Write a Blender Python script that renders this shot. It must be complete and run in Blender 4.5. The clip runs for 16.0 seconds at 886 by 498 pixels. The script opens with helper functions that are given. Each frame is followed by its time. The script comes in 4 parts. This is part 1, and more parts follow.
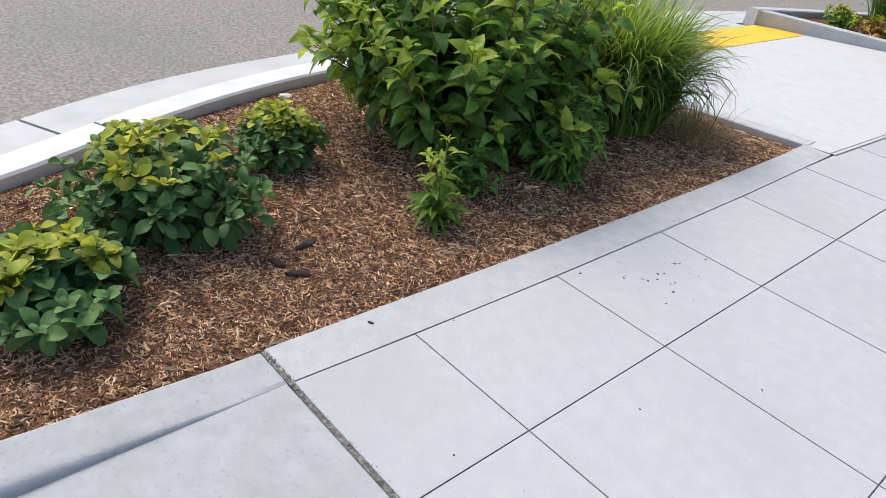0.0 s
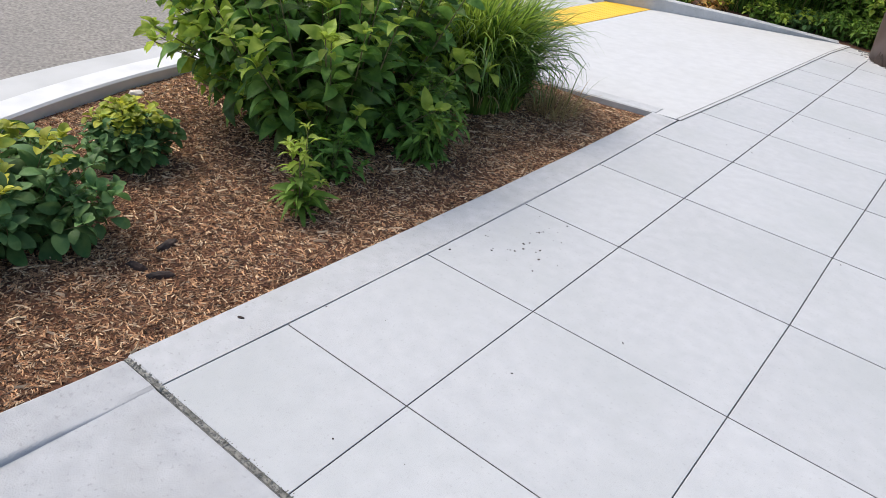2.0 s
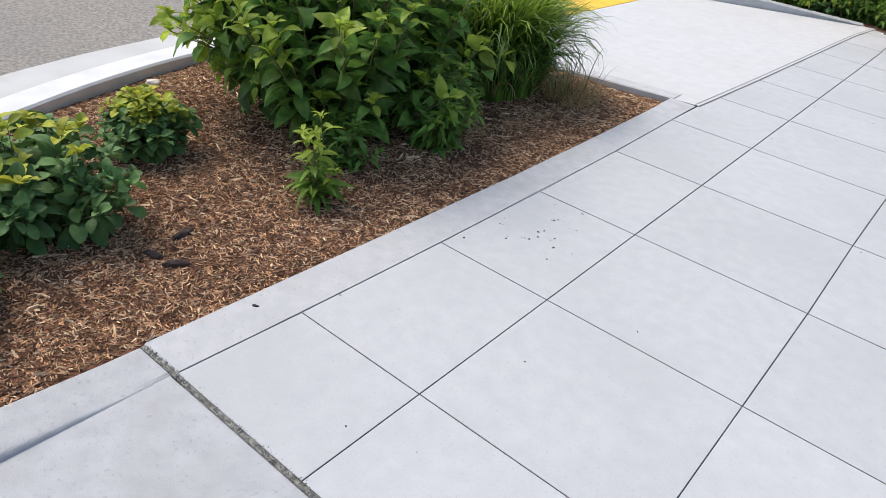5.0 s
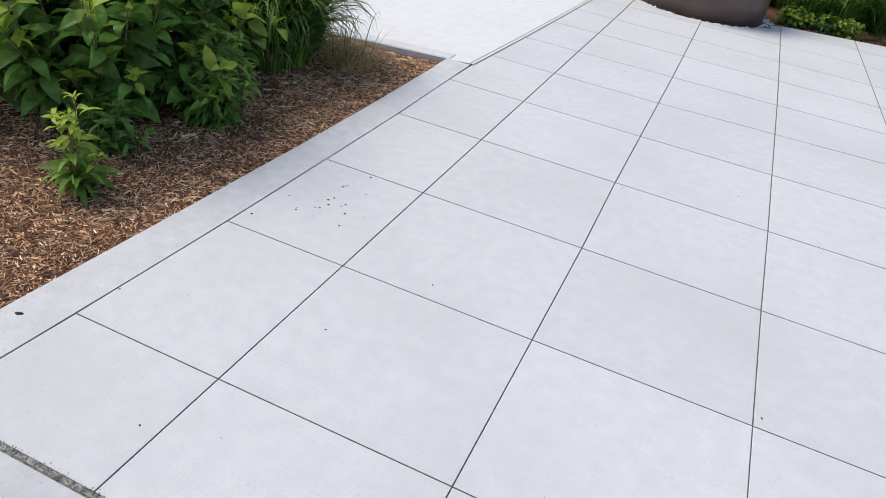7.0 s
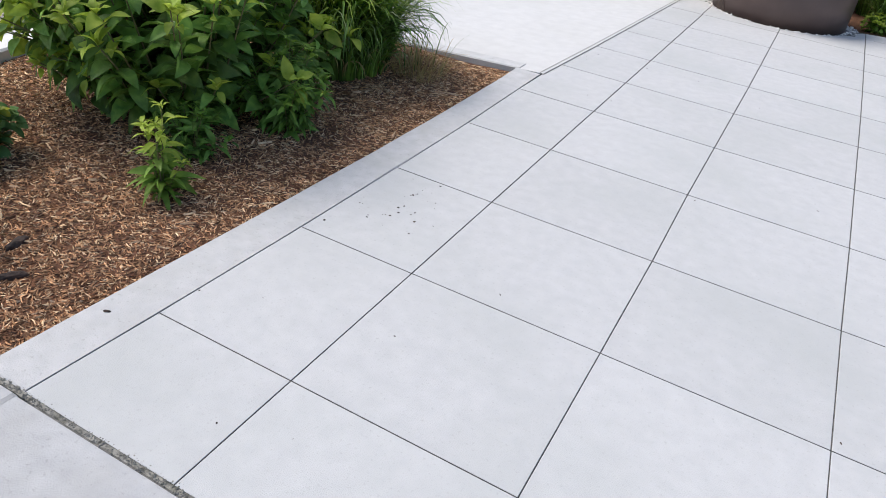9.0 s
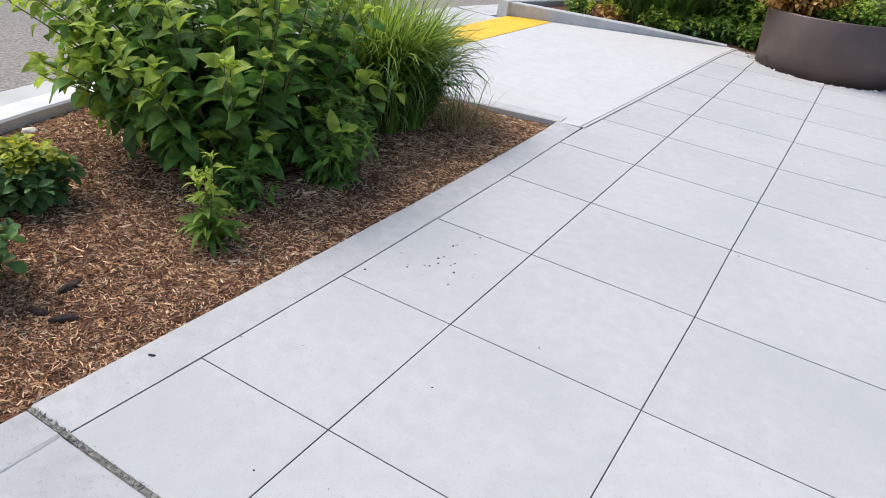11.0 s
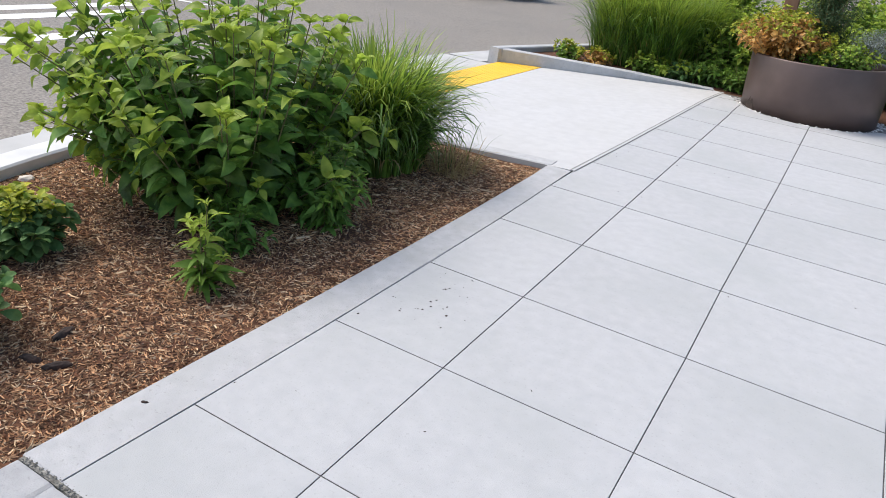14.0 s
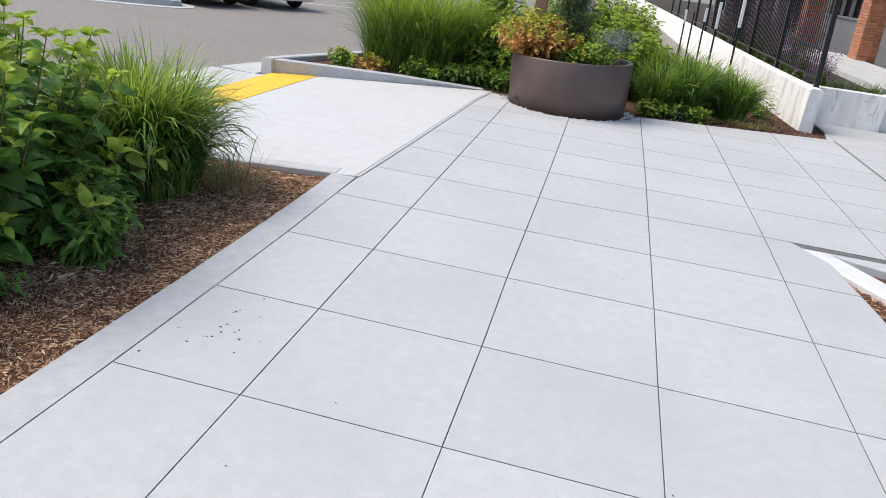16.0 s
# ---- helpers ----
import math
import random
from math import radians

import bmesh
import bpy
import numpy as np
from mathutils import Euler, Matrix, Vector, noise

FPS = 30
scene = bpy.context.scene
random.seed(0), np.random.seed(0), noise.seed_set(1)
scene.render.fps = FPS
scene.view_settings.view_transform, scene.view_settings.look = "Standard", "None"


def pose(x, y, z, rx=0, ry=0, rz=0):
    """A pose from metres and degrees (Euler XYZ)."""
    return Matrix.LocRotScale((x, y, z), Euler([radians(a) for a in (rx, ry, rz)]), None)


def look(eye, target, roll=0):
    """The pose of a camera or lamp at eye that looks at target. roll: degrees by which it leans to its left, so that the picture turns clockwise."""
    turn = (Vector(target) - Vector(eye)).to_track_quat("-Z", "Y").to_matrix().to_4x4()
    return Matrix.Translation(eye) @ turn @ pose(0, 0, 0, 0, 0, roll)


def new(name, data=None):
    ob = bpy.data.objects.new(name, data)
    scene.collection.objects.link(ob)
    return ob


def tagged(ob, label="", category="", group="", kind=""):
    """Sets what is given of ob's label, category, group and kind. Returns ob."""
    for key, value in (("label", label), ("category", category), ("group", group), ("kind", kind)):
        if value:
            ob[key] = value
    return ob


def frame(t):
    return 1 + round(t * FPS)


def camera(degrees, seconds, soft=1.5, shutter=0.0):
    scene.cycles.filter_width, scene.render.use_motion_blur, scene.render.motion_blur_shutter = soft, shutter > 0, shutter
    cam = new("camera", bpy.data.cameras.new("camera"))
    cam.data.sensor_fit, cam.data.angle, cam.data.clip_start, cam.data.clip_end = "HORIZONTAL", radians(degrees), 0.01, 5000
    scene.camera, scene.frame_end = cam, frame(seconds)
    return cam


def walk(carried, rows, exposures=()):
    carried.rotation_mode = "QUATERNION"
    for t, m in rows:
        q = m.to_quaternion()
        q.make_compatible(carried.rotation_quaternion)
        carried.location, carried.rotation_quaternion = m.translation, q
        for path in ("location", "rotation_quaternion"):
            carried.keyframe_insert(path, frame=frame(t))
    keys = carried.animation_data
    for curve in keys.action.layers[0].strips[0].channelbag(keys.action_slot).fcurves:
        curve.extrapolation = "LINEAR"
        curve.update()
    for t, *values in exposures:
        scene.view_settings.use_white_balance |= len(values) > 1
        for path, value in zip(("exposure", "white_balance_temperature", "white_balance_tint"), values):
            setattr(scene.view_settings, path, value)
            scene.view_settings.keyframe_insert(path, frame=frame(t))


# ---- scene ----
cam = camera(63.0, 16.0, 0.8)
PATH = [
    (0, (1.624, -1.596, 1.755), (0.419, -0.365, 0.739), 8.9),
    (0.5, (1.646, -1.542, 1.768), (0.482, -0.262, 0.765), 7.8),
    (1, (1.674, -1.556, 1.753), (0.627, -0.167, 0.766), 9.0),
    (1.5, (1.701, -1.576, 1.761), (0.715, -0.145, 0.771), 8.8),
    (2, (1.708, -1.563, 1.762), (0.74, -0.13, 0.758), 9.2),
    (2.5, (1.711, -1.565, 1.753), (0.738, -0.143, 0.738), 9.0),
    (3, (1.698, -1.576, 1.76), (0.703, -0.177, 0.732), 9.0),
    (5.5, (1.743, -1.542, 1.768), (0.757, -0.149, 0.725), 8.1),
    (6, (1.775, -1.535, 1.762), (0.996, -0.01, 0.73), 9.6),
    (6.5, (1.8, -1.505, 1.745), (1.274, 0.13, 0.722), 11.1),
    (7, (1.792, -1.513, 1.761), (1.269, 0.117, 0.727), 10.8),
    (7.5, (1.775, -1.522, 1.768), (1.223, 0.096, 0.73), 10.8),
    (8, (1.767, -1.519, 1.766), (1.163, 0.077, 0.722), 10.1),
    (8.5, (1.766, -1.525, 1.765), (1.153, 0.07, 0.725), 10.0),
    (9, (1.77, -1.536, 1.775), (1.087, 0.028, 0.732), 9.1),
    (9.5, (1.753, -1.554, 1.778), (0.968, -0.023, 0.759), 8.4),
    (10, (1.761, -1.546, 1.776), (0.942, -0.012, 0.789), 8.1),
    (12.5, (1.771, -1.56, 1.813), (0.954, 0.036, 0.926), 7.8),
    (13, (1.77, -1.566, 1.815), (0.934, 0.028, 0.943), 7.7),
    (13.5, (1.782, -1.57, 1.821), (0.929, 0.022, 0.963), 7.6),
    (14, (1.792, -1.57, 1.819), (0.946, 0.038, 0.983), 7.6),
    (14.5, (1.802, -1.559, 1.824), (0.973, 0.069, 1.011), 7.0),
    (15, (1.815, -1.568, 1.819), (1.1, 0.129, 1.04), 6.3),
    (15.5, (1.824, -1.536, 1.809), (1.342, 0.252, 1.055), 7.4),
    (16, (1.826, -1.506, 1.801), (1.476, 0.316, 1.055), 7.7),
]
walk(cam, [(t, look(eye, target, roll)) for t, eye, target, roll in PATH])

# ---- light ----
SUN_TO = Vector((-0.58, -0.05, 0.80)).normalized()
world = bpy.data.worlds.new("sky")
scene.world = world
world.use_nodes = True
wn = world.node_tree.nodes
sky = wn.new("ShaderNodeTexSky")
sky.sky_type, sky.sun_disc = "NISHITA", False
sky.sun_elevation = math.asin(SUN_TO.z)
sky.sun_rotation = math.atan2(SUN_TO.x, SUN_TO.y)
sky.air_density, sky.dust_density = 1.0, 2.5
world.node_tree.links.new(sky.outputs[0], wn["Background"].inputs[0])
wn["Background"].inputs[1].default_value = 0.15
sun = new("sun", bpy.data.lights.new("sun", "SUN"))
sun.data.energy, sun.data.angle, sun.data.color = 2.0, radians(32), (1.0, 0.94, 0.85)
sun.matrix_world = look(SUN_TO * 50, (0, 0, 0))
scene.view_settings.exposure = 0.57


# ---- materials ----
def material(name, low, high, scale=8.0, detail=6.0, rough=0.8, bump=0.2, bump_scale=60.0, vary=0.0, metal=0.0,
             stain=None, stain_scale=1.2, stain_amount=0.3, thin=0.0, stretch=(1, 1, 1), gloss=0.5, speck=None, speck_scale=70.0):
    """Two-scale procedural surface; vary: change of value from piece to piece; thin: light that passes through a leaf."""
    m = bpy.data.materials.new(name)
    m.use_nodes = True
    t = m.node_tree
    b = t.nodes["Principled BSDF"]
    link = t.links.new
    co = t.nodes.new("ShaderNodeTexCoord")
    mp = t.nodes.new("ShaderNodeMapping")
    mp.inputs["Scale"].default_value = stretch
    link(co.outputs["Object"], mp.inputs[0])
    n1 = t.nodes.new("ShaderNodeTexNoise")
    n1.inputs["Scale"].default_value, n1.inputs["Detail"].default_value = scale, detail
    link(mp.outputs[0], n1.inputs[0])
    ramp = t.nodes.new("ShaderNodeValToRGB")
    ramp.color_ramp.elements[0].position, ramp.color_ramp.elements[1].position = 0.3, 0.7
    ramp.color_ramp.elements[0].color, ramp.color_ramp.elements[1].color = (*low, 1), (*high, 1)
    link(n1.outputs[0], ramp.inputs[0])
    col = ramp.outputs[0]
    if stain:
        n2 = t.nodes.new("ShaderNodeTexNoise")
        n2.inputs["Scale"].default_value, n2.inputs["Detail"].default_value = stain_scale, 4
        link(mp.outputs[0], n2.inputs[0])
        r2 = t.nodes.new("ShaderNodeMapRange")
        r2.inputs["From Min"].default_value, r2.inputs["From Max"].default_value = 0.45, 0.72
        r2.inputs["To Max"].default_value = stain_amount
        link(n2.outputs[0], r2.inputs[0])
        mix = t.nodes.new("ShaderNodeMix")
        mix.data_type = "RGBA"
        link(r2.outputs[0], mix.inputs[0])
        link(col, mix.inputs[6])
        mix.inputs[7].default_value = (*stain, 1)
        col = mix.outputs[2]
    if speck:
        n4 = t.nodes.new("ShaderNodeTexNoise")
        n4.inputs["Scale"].default_value, n4.inputs["Detail"].default_value = speck_scale, 3
        link(mp.outputs[0], n4.inputs[0])
        r4 = t.nodes.new("ShaderNodeMapRange")
        r4.inputs["From Min"].default_value, r4.inputs["From Max"].default_value = 0.60, 0.74
        r4.inputs["To Max"].default_value = 0.55
        link(n4.outputs[0], r4.inputs[0])
        mix4 = t.nodes.new("ShaderNodeMix")
        mix4.data_type = "RGBA"
        link(r4.outputs[0], mix4.inputs[0])
        link(col, mix4.inputs[6])
        mix4.inputs[7].default_value = (*speck, 1)
        col = mix4.outputs[2]
    if vary:
        oi, ge = t.nodes.new("ShaderNodeObjectInfo"), t.nodes.new("ShaderNodeNewGeometry")
        add = t.nodes.new("ShaderNodeMath")
        link(oi.outputs["Random"], add.inputs[0])
        link(ge.outputs["Random Per Island"], add.inputs[1])
        fr = t.nodes.new("ShaderNodeMath")
        fr.operation = "FRACT"
        link(add.outputs[0], fr.inputs[0])
        r3 = t.nodes.new("ShaderNodeMapRange")
        r3.inputs["To Min"].default_value, r3.inputs["To Max"].default_value = 1 - vary, 1 + vary
        link(fr.outputs[0], r3.inputs[0])
        hs = t.nodes.new("ShaderNodeHueSaturation")
        link(r3.outputs[0], hs.inputs["Value"])
        link(col, hs.inputs["Color"])
        col = hs.outputs[0]
    link(col, b.inputs["Base Color"])
    b.inputs["Specular IOR Level"].default_value = gloss
    b.inputs["Roughness"].default_value, b.inputs["Metallic"].default_value = rough, metal
    if bump:
        n3 = t.nodes.new("ShaderNodeTexNoise")
        n3.inputs["Scale"].default_value, n3.inputs["Detail"].default_value = bump_scale, 5
        link(mp.outputs[0], n3.inputs[0])
        bp = t.nodes.new("ShaderNodeBump")
        bp.inputs["Strength"].default_value, bp.inputs["Distance"].default_value = bump, 0.01
        link(n3.outputs[0], bp.inputs["Height"])
        link(bp.outputs[0], b.inputs["Normal"])
    if thin:
        tr = t.nodes.new("ShaderNodeBsdfTranslucent")
        link(col, tr.inputs[0])
        ms = t.nodes.new("ShaderNodeMixShader")
        ms.inputs[0].default_value = thin
        link(b.outputs[0], ms.inputs[1])
        link(tr.outputs[0], ms.inputs[2])
        link(ms.outputs[0], t.nodes["Material Output"].inputs[0])
    return m


CONCRETE = material("paving_concrete", (0.430, 0.435, 0.441), (0.474, 0.480, 0.484), 13, detail=10, rough=0.85, bump=0.25, bump_scale=260, vary=0.025, stain=(0.395, 0.408, 0.405), stain_scale=1.0, stain_amount=0.75, speck=(0.34, 0.34, 0.34))
KERB = material("kerb_concrete", (0.41, 0.413, 0.418), (0.48, 0.483, 0.488), 14, detail=9, rough=0.85, bump=0.3, bump_scale=160, vary=0.02, stain=(0.37, 0.37, 0.36), stain_scale=4, stain_amount=0.5, speck=(0.26, 0.26, 0.25), speck_scale=55)
NEAR = material("older_concrete", (0.345, 0.350, 0.358), (0.415, 0.420, 0.428), 14, detail=9, rough=0.85, bump=0.3, bump_scale=160, vary=0.02, stain=(0.31, 0.31, 0.30), stain_scale=3, stain_amount=0.5, speck=(0.24, 0.24, 0.235), speck_scale=55)
RAMP = material("ramp_concrete", (0.48, 0.48, 0.475), (0.53, 0.53, 0.525), 9, rough=0.85, bump=0.15, bump_scale=200, stain=(0.45, 0.45, 0.43), stain_scale=1.2)
STREET_KERB = material("street_kerb_concrete", (0.57, 0.57, 0.565), (0.67, 0.67, 0.665), 5, rough=0.85, bump=0.2, bump_scale=120, stain=(0.46, 0.46, 0.45), stain_scale=3, stain_amount=0.4)
GUTTER = material("gutter_concrete", (0.42, 0.42, 0.41), (0.53, 0.53, 0.52), 4, rough=0.85, bump=0.2, bump_scale=120, stain=(0.30, 0.30, 0.29), stain_scale=2)
# joint dirt; also the painted shade on slab sides and tie holes
JOINT = material("joint_dirt_shade", (0.085, 0.085, 0.08), (0.20, 0.195, 0.185), 30, rough=0.95, bump=0.5, bump_scale=90)
FOAM = material("joint_filler", (0.095, 0.092, 0.080), (0.36, 0.35, 0.315), 45, rough=0.95, bump=1.0, bump_scale=80, stain=(0.10, 0.10, 0.07), stain_scale=9, stain_amount=0.7)
ASPHALT = material("asphalt", (0.14, 0.127, 0.112), (0.32, 0.292, 0.256), 34, detail=10, rough=0.9, bump=1.0, bump_scale=36, stain=(0.17, 0.16, 0.148), stain_scale=0.5, stain_amount=0.45, speck=(0.07, 0.066, 0.06), speck_scale=26)
PAINT = material("road_paint", (0.62, 0.62, 0.60), (0.80, 0.80, 0.78), 20, rough=0.7, bump=0.3, stain=(0.35, 0.34, 0.33), stain_scale=3, stain_amount=0.4)
YELLOW = material("tactile_yellow", (0.80, 0.46, 0.02), (0.90, 0.56, 0.03), 6, rough=0.6, bump=0.1, stain=(0.6, 0.36, 0.05), stain_scale=3, stain_amount=0.35)
SOIL = material("mulch_soil", (0.030, 0.012, 0.006), (0.17, 0.072, 0.033), 40, detail=8, rough=1, bump=1.0, bump_scale=60, stain=(0.10, 0.045, 0.028), stain_scale=2.2, stain_amount=0.6)
CHIP = material("wood_chip", (0.18, 0.080, 0.037), (0.56, 0.33, 0.175), 14, rough=0.95, bump=0.4, bump_scale=90, vary=0.7)
BARK_DARK = material("dark_mulch", (0.06, 0.032, 0.02), (0.20, 0.115, 0.07), 14, rough=0.95, bump=0.4, bump_scale=90, vary=0.6)
CHIP_PALE = material("pale_wood_chip", (0.58, 0.38, 0.21), (0.83, 0.63, 0.41), 14, rough=0.9, bump=0.4, vary=0.25)
BARK = material("dark_bark", (0.015, 0.012, 0.012), (0.07, 0.045, 0.035), 30, rough=0.95, bump=0.8)
STONE = material("pale_stone", (0.50, 0.44, 0.36), (0.72, 0.66, 0.58), 20, rough=0.8, bump=0.3)
PEBBLE = material("pebble", (0.40, 0.39, 0.37), (0.75, 0.73, 0.70), 6, rough=0.6, bump=0.1, vary=0.4)
LEAF = material("shrub_leaf", (0.072, 0.168, 0.032), (0.200, 0.345, 0.064), 18, rough=0.5, bump=0.4, bump_scale=90, vary=0.55, thin=0.34, gloss=0.32)
LEAF_YOUNG = material("young_shrub_leaf", (0.24, 0.36, 0.04), (0.46, 0.56, 0.09), 18, rough=0.5, bump=0.2, vary=0.25, thin=0.5, gloss=0.3)
LEAF_BLUE = material("rounded_leaf", (0.048, 0.128, 0.040), (0.165, 0.275, 0.085), 14, rough=0.6, bump=0.2, vary=0.4, thin=0.22, gloss=0.25)
LEAF_GOLD = material("golden_leaf", (0.20, 0.29, 0.04), (0.50, 0.47, 0.05), 14, rough=0.6, bump=0.2, vary=0.45, thin=0.35, gloss=0.25)
LEAF_NARROW = material("narrow_leaf", (0.085, 0.17, 0.02), (0.21, 0.34, 0.05), 18, rough=0.6, bump=0.2, vary=0.35, thin=0.3, gloss=0.3)
BLADE = material("grass_blade", (0.050, 0.122, 0.020), (0.165, 0.280, 0.045), 4, rough=0.34, bump=0, vary=0.6, thin=0.32)
# sun on the grass tops is put into this paler blade colour
BLADE_SUNLIT = material("sunlit_grass_blade", (0.22, 0.34, 0.04), (0.38, 0.48, 0.08), 4, rough=0.5, bump=0, vary=0.3, thin=0.45)
BLADE_DRY = material("dry_blade", (0.30, 0.21, 0.08), (0.50, 0.38, 0.18), 6, rough=0.8, bump=0, vary=0.3, thin=0.3)
STEM = material("stem", (0.09, 0.085, 0.035), (0.19, 0.17, 0.07), 30, rough=0.8, bump=0.3)
AMBER = material("amber_leaf", (0.42, 0.19, 0.05), (0.74, 0.46, 0.14), 12, rough=0.5, bump=0.2, vary=0.4, thin=0.3)
LAVENDER = material("grey_leaf", (0.22, 0.27, 0.23), (0.44, 0.48, 0.46), 12, rough=0.7, bump=0, vary=0.3, thin=0.2)
CONIFER = material("conifer_needle", (0.025, 0.06, 0.02), (0.07, 0.13, 0.045), 20, rough=0.7, bump=0, vary=0.35, thin=0.1)
PURPLE = material("purple_bloom", (0.16, 0.06, 0.17), (0.36, 0.18, 0.38), 12, rough=0.7, bump=0, vary=0.4, thin=0.2)
BRONZE = material("bronze_metal", (0.100, 0.069, 0.062), (0.132, 0.093, 0.083), 2.0, rough=0.42, bump=0.04, bump_scale=15, metal=0.3, stain=(0.075, 0.055, 0.05), stain_scale=3, stain_amount=0.5)
POTSOIL = material("potting_soil", (0.02, 0.015, 0.012), (0.06, 0.045, 0.03), 40, rough=1, bump=1)
WALLC = material("cast_concrete", (0.70, 0.69, 0.66), (0.84, 0.83, 0.80), 4, rough=0.85, bump=0.25, bump_scale=50, stain=(0.42, 0.40, 0.36), stain_scale=5, stain_amount=0.55, stretch=(1, 1, 0.3), speck=(0.22, 0.21, 0.2), speck_scale=16)
BLACK = material("black_steel", (0.012, 0.012, 0.013), (0.022, 0.022, 0.024), 10, rough=0.4, bump=0.05, metal=0.4)
WHITEP = material("white_plastic", (0.70, 0.70, 0.69), (0.80, 0.80, 0.79), 10, rough=0.5, bump=0.05)
BRICK = material("brick", (0.30, 0.11, 0.055), (0.48, 0.20, 0.10), 10, rough=0.9, bump=0.4, bump_scale=70, vary=0.2)
MORTAR = material("mortar", (0.32, 0.29, 0.26), (0.42, 0.39, 0.36), 20, rough=0.95, bump=0.4)
PANEL = material("grey_panel", (0.115, 0.115, 0.12), (0.15, 0.15, 0.155), 3, rough=0.6, bump=0.05)
GLASS = material("dark_glazing", (0.010, 0.010, 0.013), (0.02, 0.018, 0.022), 2, rough=0.08, bump=0, gloss=0.2)
TYRE = material("tyre_rubber", (0.012, 0.012, 0.012), (0.025, 0.025, 0.025), 30, rough=0.9, bump=0.3)
RIM = material("alloy_rim", (0.25, 0.25, 0.26), (0.4, 0.4, 0.41), 10, rough=0.35, bump=0, metal=0.8)
CAR_BLACK = material("black_car_paint", (0.010, 0.010, 0.012), (0.014, 0.014, 0.016), 2, rough=0.15, bump=0)
CAR_WHITE = material("white_car_paint", (0.72, 0.72, 0.72), (0.76, 0.76, 0.76), 2, rough=0.2, bump=0)
CAR_BLUE = material("blue_car_paint", (0.05, 0.16, 0.42), (0.06, 0.18, 0.46), 2, rough=0.2, bump=0)
TIMBER = material("timber_post", (0.20, 0.11, 0.07), (0.34, 0.20, 0.13), 12, rough=0.85, bump=0.3, stretch=(1, 1, 0.1))


# ---- building helpers ----
def part(name, bm, mat, parent=None, label=""):
    me = bpy.data.meshes.new(name)
    bm.to_mesh(me)
    bm.free()
    return shared(name, me, mat, parent, label)


def shared(name, me, mat, parent=None, label=""):
    if mat and not me.materials:
        me.materials.append(mat)
    ob = new(name, me)
    if parent:
        ob.parent = parent
    return tagged(ob, label) if label else ob


def raw(name, verts, faces, mat, parent=None, label="", smooth=False):
    me = bpy.data.meshes.new(name)
    me.from_pydata(verts, [], faces)
    if smooth:
        me.polygons.foreach_set("use_smooth", [True] * len(me.polygons))
    me.update()
    return shared(name, me, mat, parent, label)


def thing(name, label, category, x=0, y=0, z=0, rz=0, group=""):
    ob = new(name)
    ob.matrix_basis = pose(x, y, z, 0, 0, rz)
    return tagged(ob, label, category, group)


def structure(ob, label, category):
    return tagged(ob, label, category, kind="structure")


def box(bm, x0, x1, y0, y1, z0, z1, bevel=0.0):
    m = Matrix.LocRotScale(((x0 + x1) / 2, (y0 + y1) / 2, (z0 + z1) / 2), None, (x1 - x0, y1 - y0, z1 - z0))
    made = bmesh.ops.create_cube(bm, size=1, matrix=m)["verts"]
    if bevel:
        bmesh.ops.bevel(bm, geom=list({e for v in made for e in v.link_edges}), offset=bevel, segments=2, affect="EDGES", profile=0.6)
    return bm


def boxed(x0, x1, y0, y1, z0, z1, bevel=0.0):
    return box(bmesh.new(), x0, x1, y0, y1, z0, z1, bevel)


def turned(profile, segments=48):
    """A surface turned round z from (radius, height) pairs."""
    bm = bmesh.new()
    rings = []
    for r, z in profile:
        rings.append([bm.verts.new((r * math.cos(a), r * math.sin(a), z)) for a in np.linspace(0, 2 * math.pi, segments, endpoint=False)])
    for a, b in zip(rings, rings[1:]):
        for i in range(segments):
            j = (i + 1) % segments
            f = bm.faces.new((a[i], a[j], b[j], b[i]))
            f.smooth = True
    return bm


def tube(bm, pts, r0, r1, sides=6):
    pts = [Vector(p) for p in pts]
    rings = []
    for i, p in enumerate(pts):
        d = (pts[min(i + 1, len(pts) - 1)] - pts[max(i - 1, 0)]).normalized()
        q = d.to_track_quat("Z", "Y")
        r = r0 + (r1 - r0) * i / max(1, len(pts) - 1)
        rings.append([bm.verts.new(p + q @ Vector((r * math.cos(k * 2 * math.pi / sides), r * math.sin(k * 2 * math.pi / sides), 0))) for k in range(sides)])
    for a, b in zip(rings, rings[1:]):
        for k in range(sides):
            bm.faces.new((a[k], a[(k + 1) % sides], b[(k + 1) % sides], b[k]))
    bm.faces.new(rings[-1])
    return bm


def smooth_line(pts, step=0.25):
    """A smooth line through plan points (Catmull-Rom)."""
    p = [np.array(q, float) for q in pts]
    p = [2 * p[0] - p[1], *p, 2 * p[-1] - p[-2]]
    out = []
    for i in range(1, len(p) - 2):
        n = max(2, int(np.linalg.norm(p[i + 1] - p[i]) / step))
        for k in range(n):
            t = k / n
            out.append(0.5 * (2 * p[i] + (p[i + 1] - p[i - 1]) * t + (2 * p[i - 1] - 5 * p[i] + 4 * p[i + 1] - p[i + 2]) * t * t + (3 * p[i] - p[i - 1] - 3 * p[i + 1] + p[i + 2]) * t ** 3))
    out.append(p[-2])
    return out


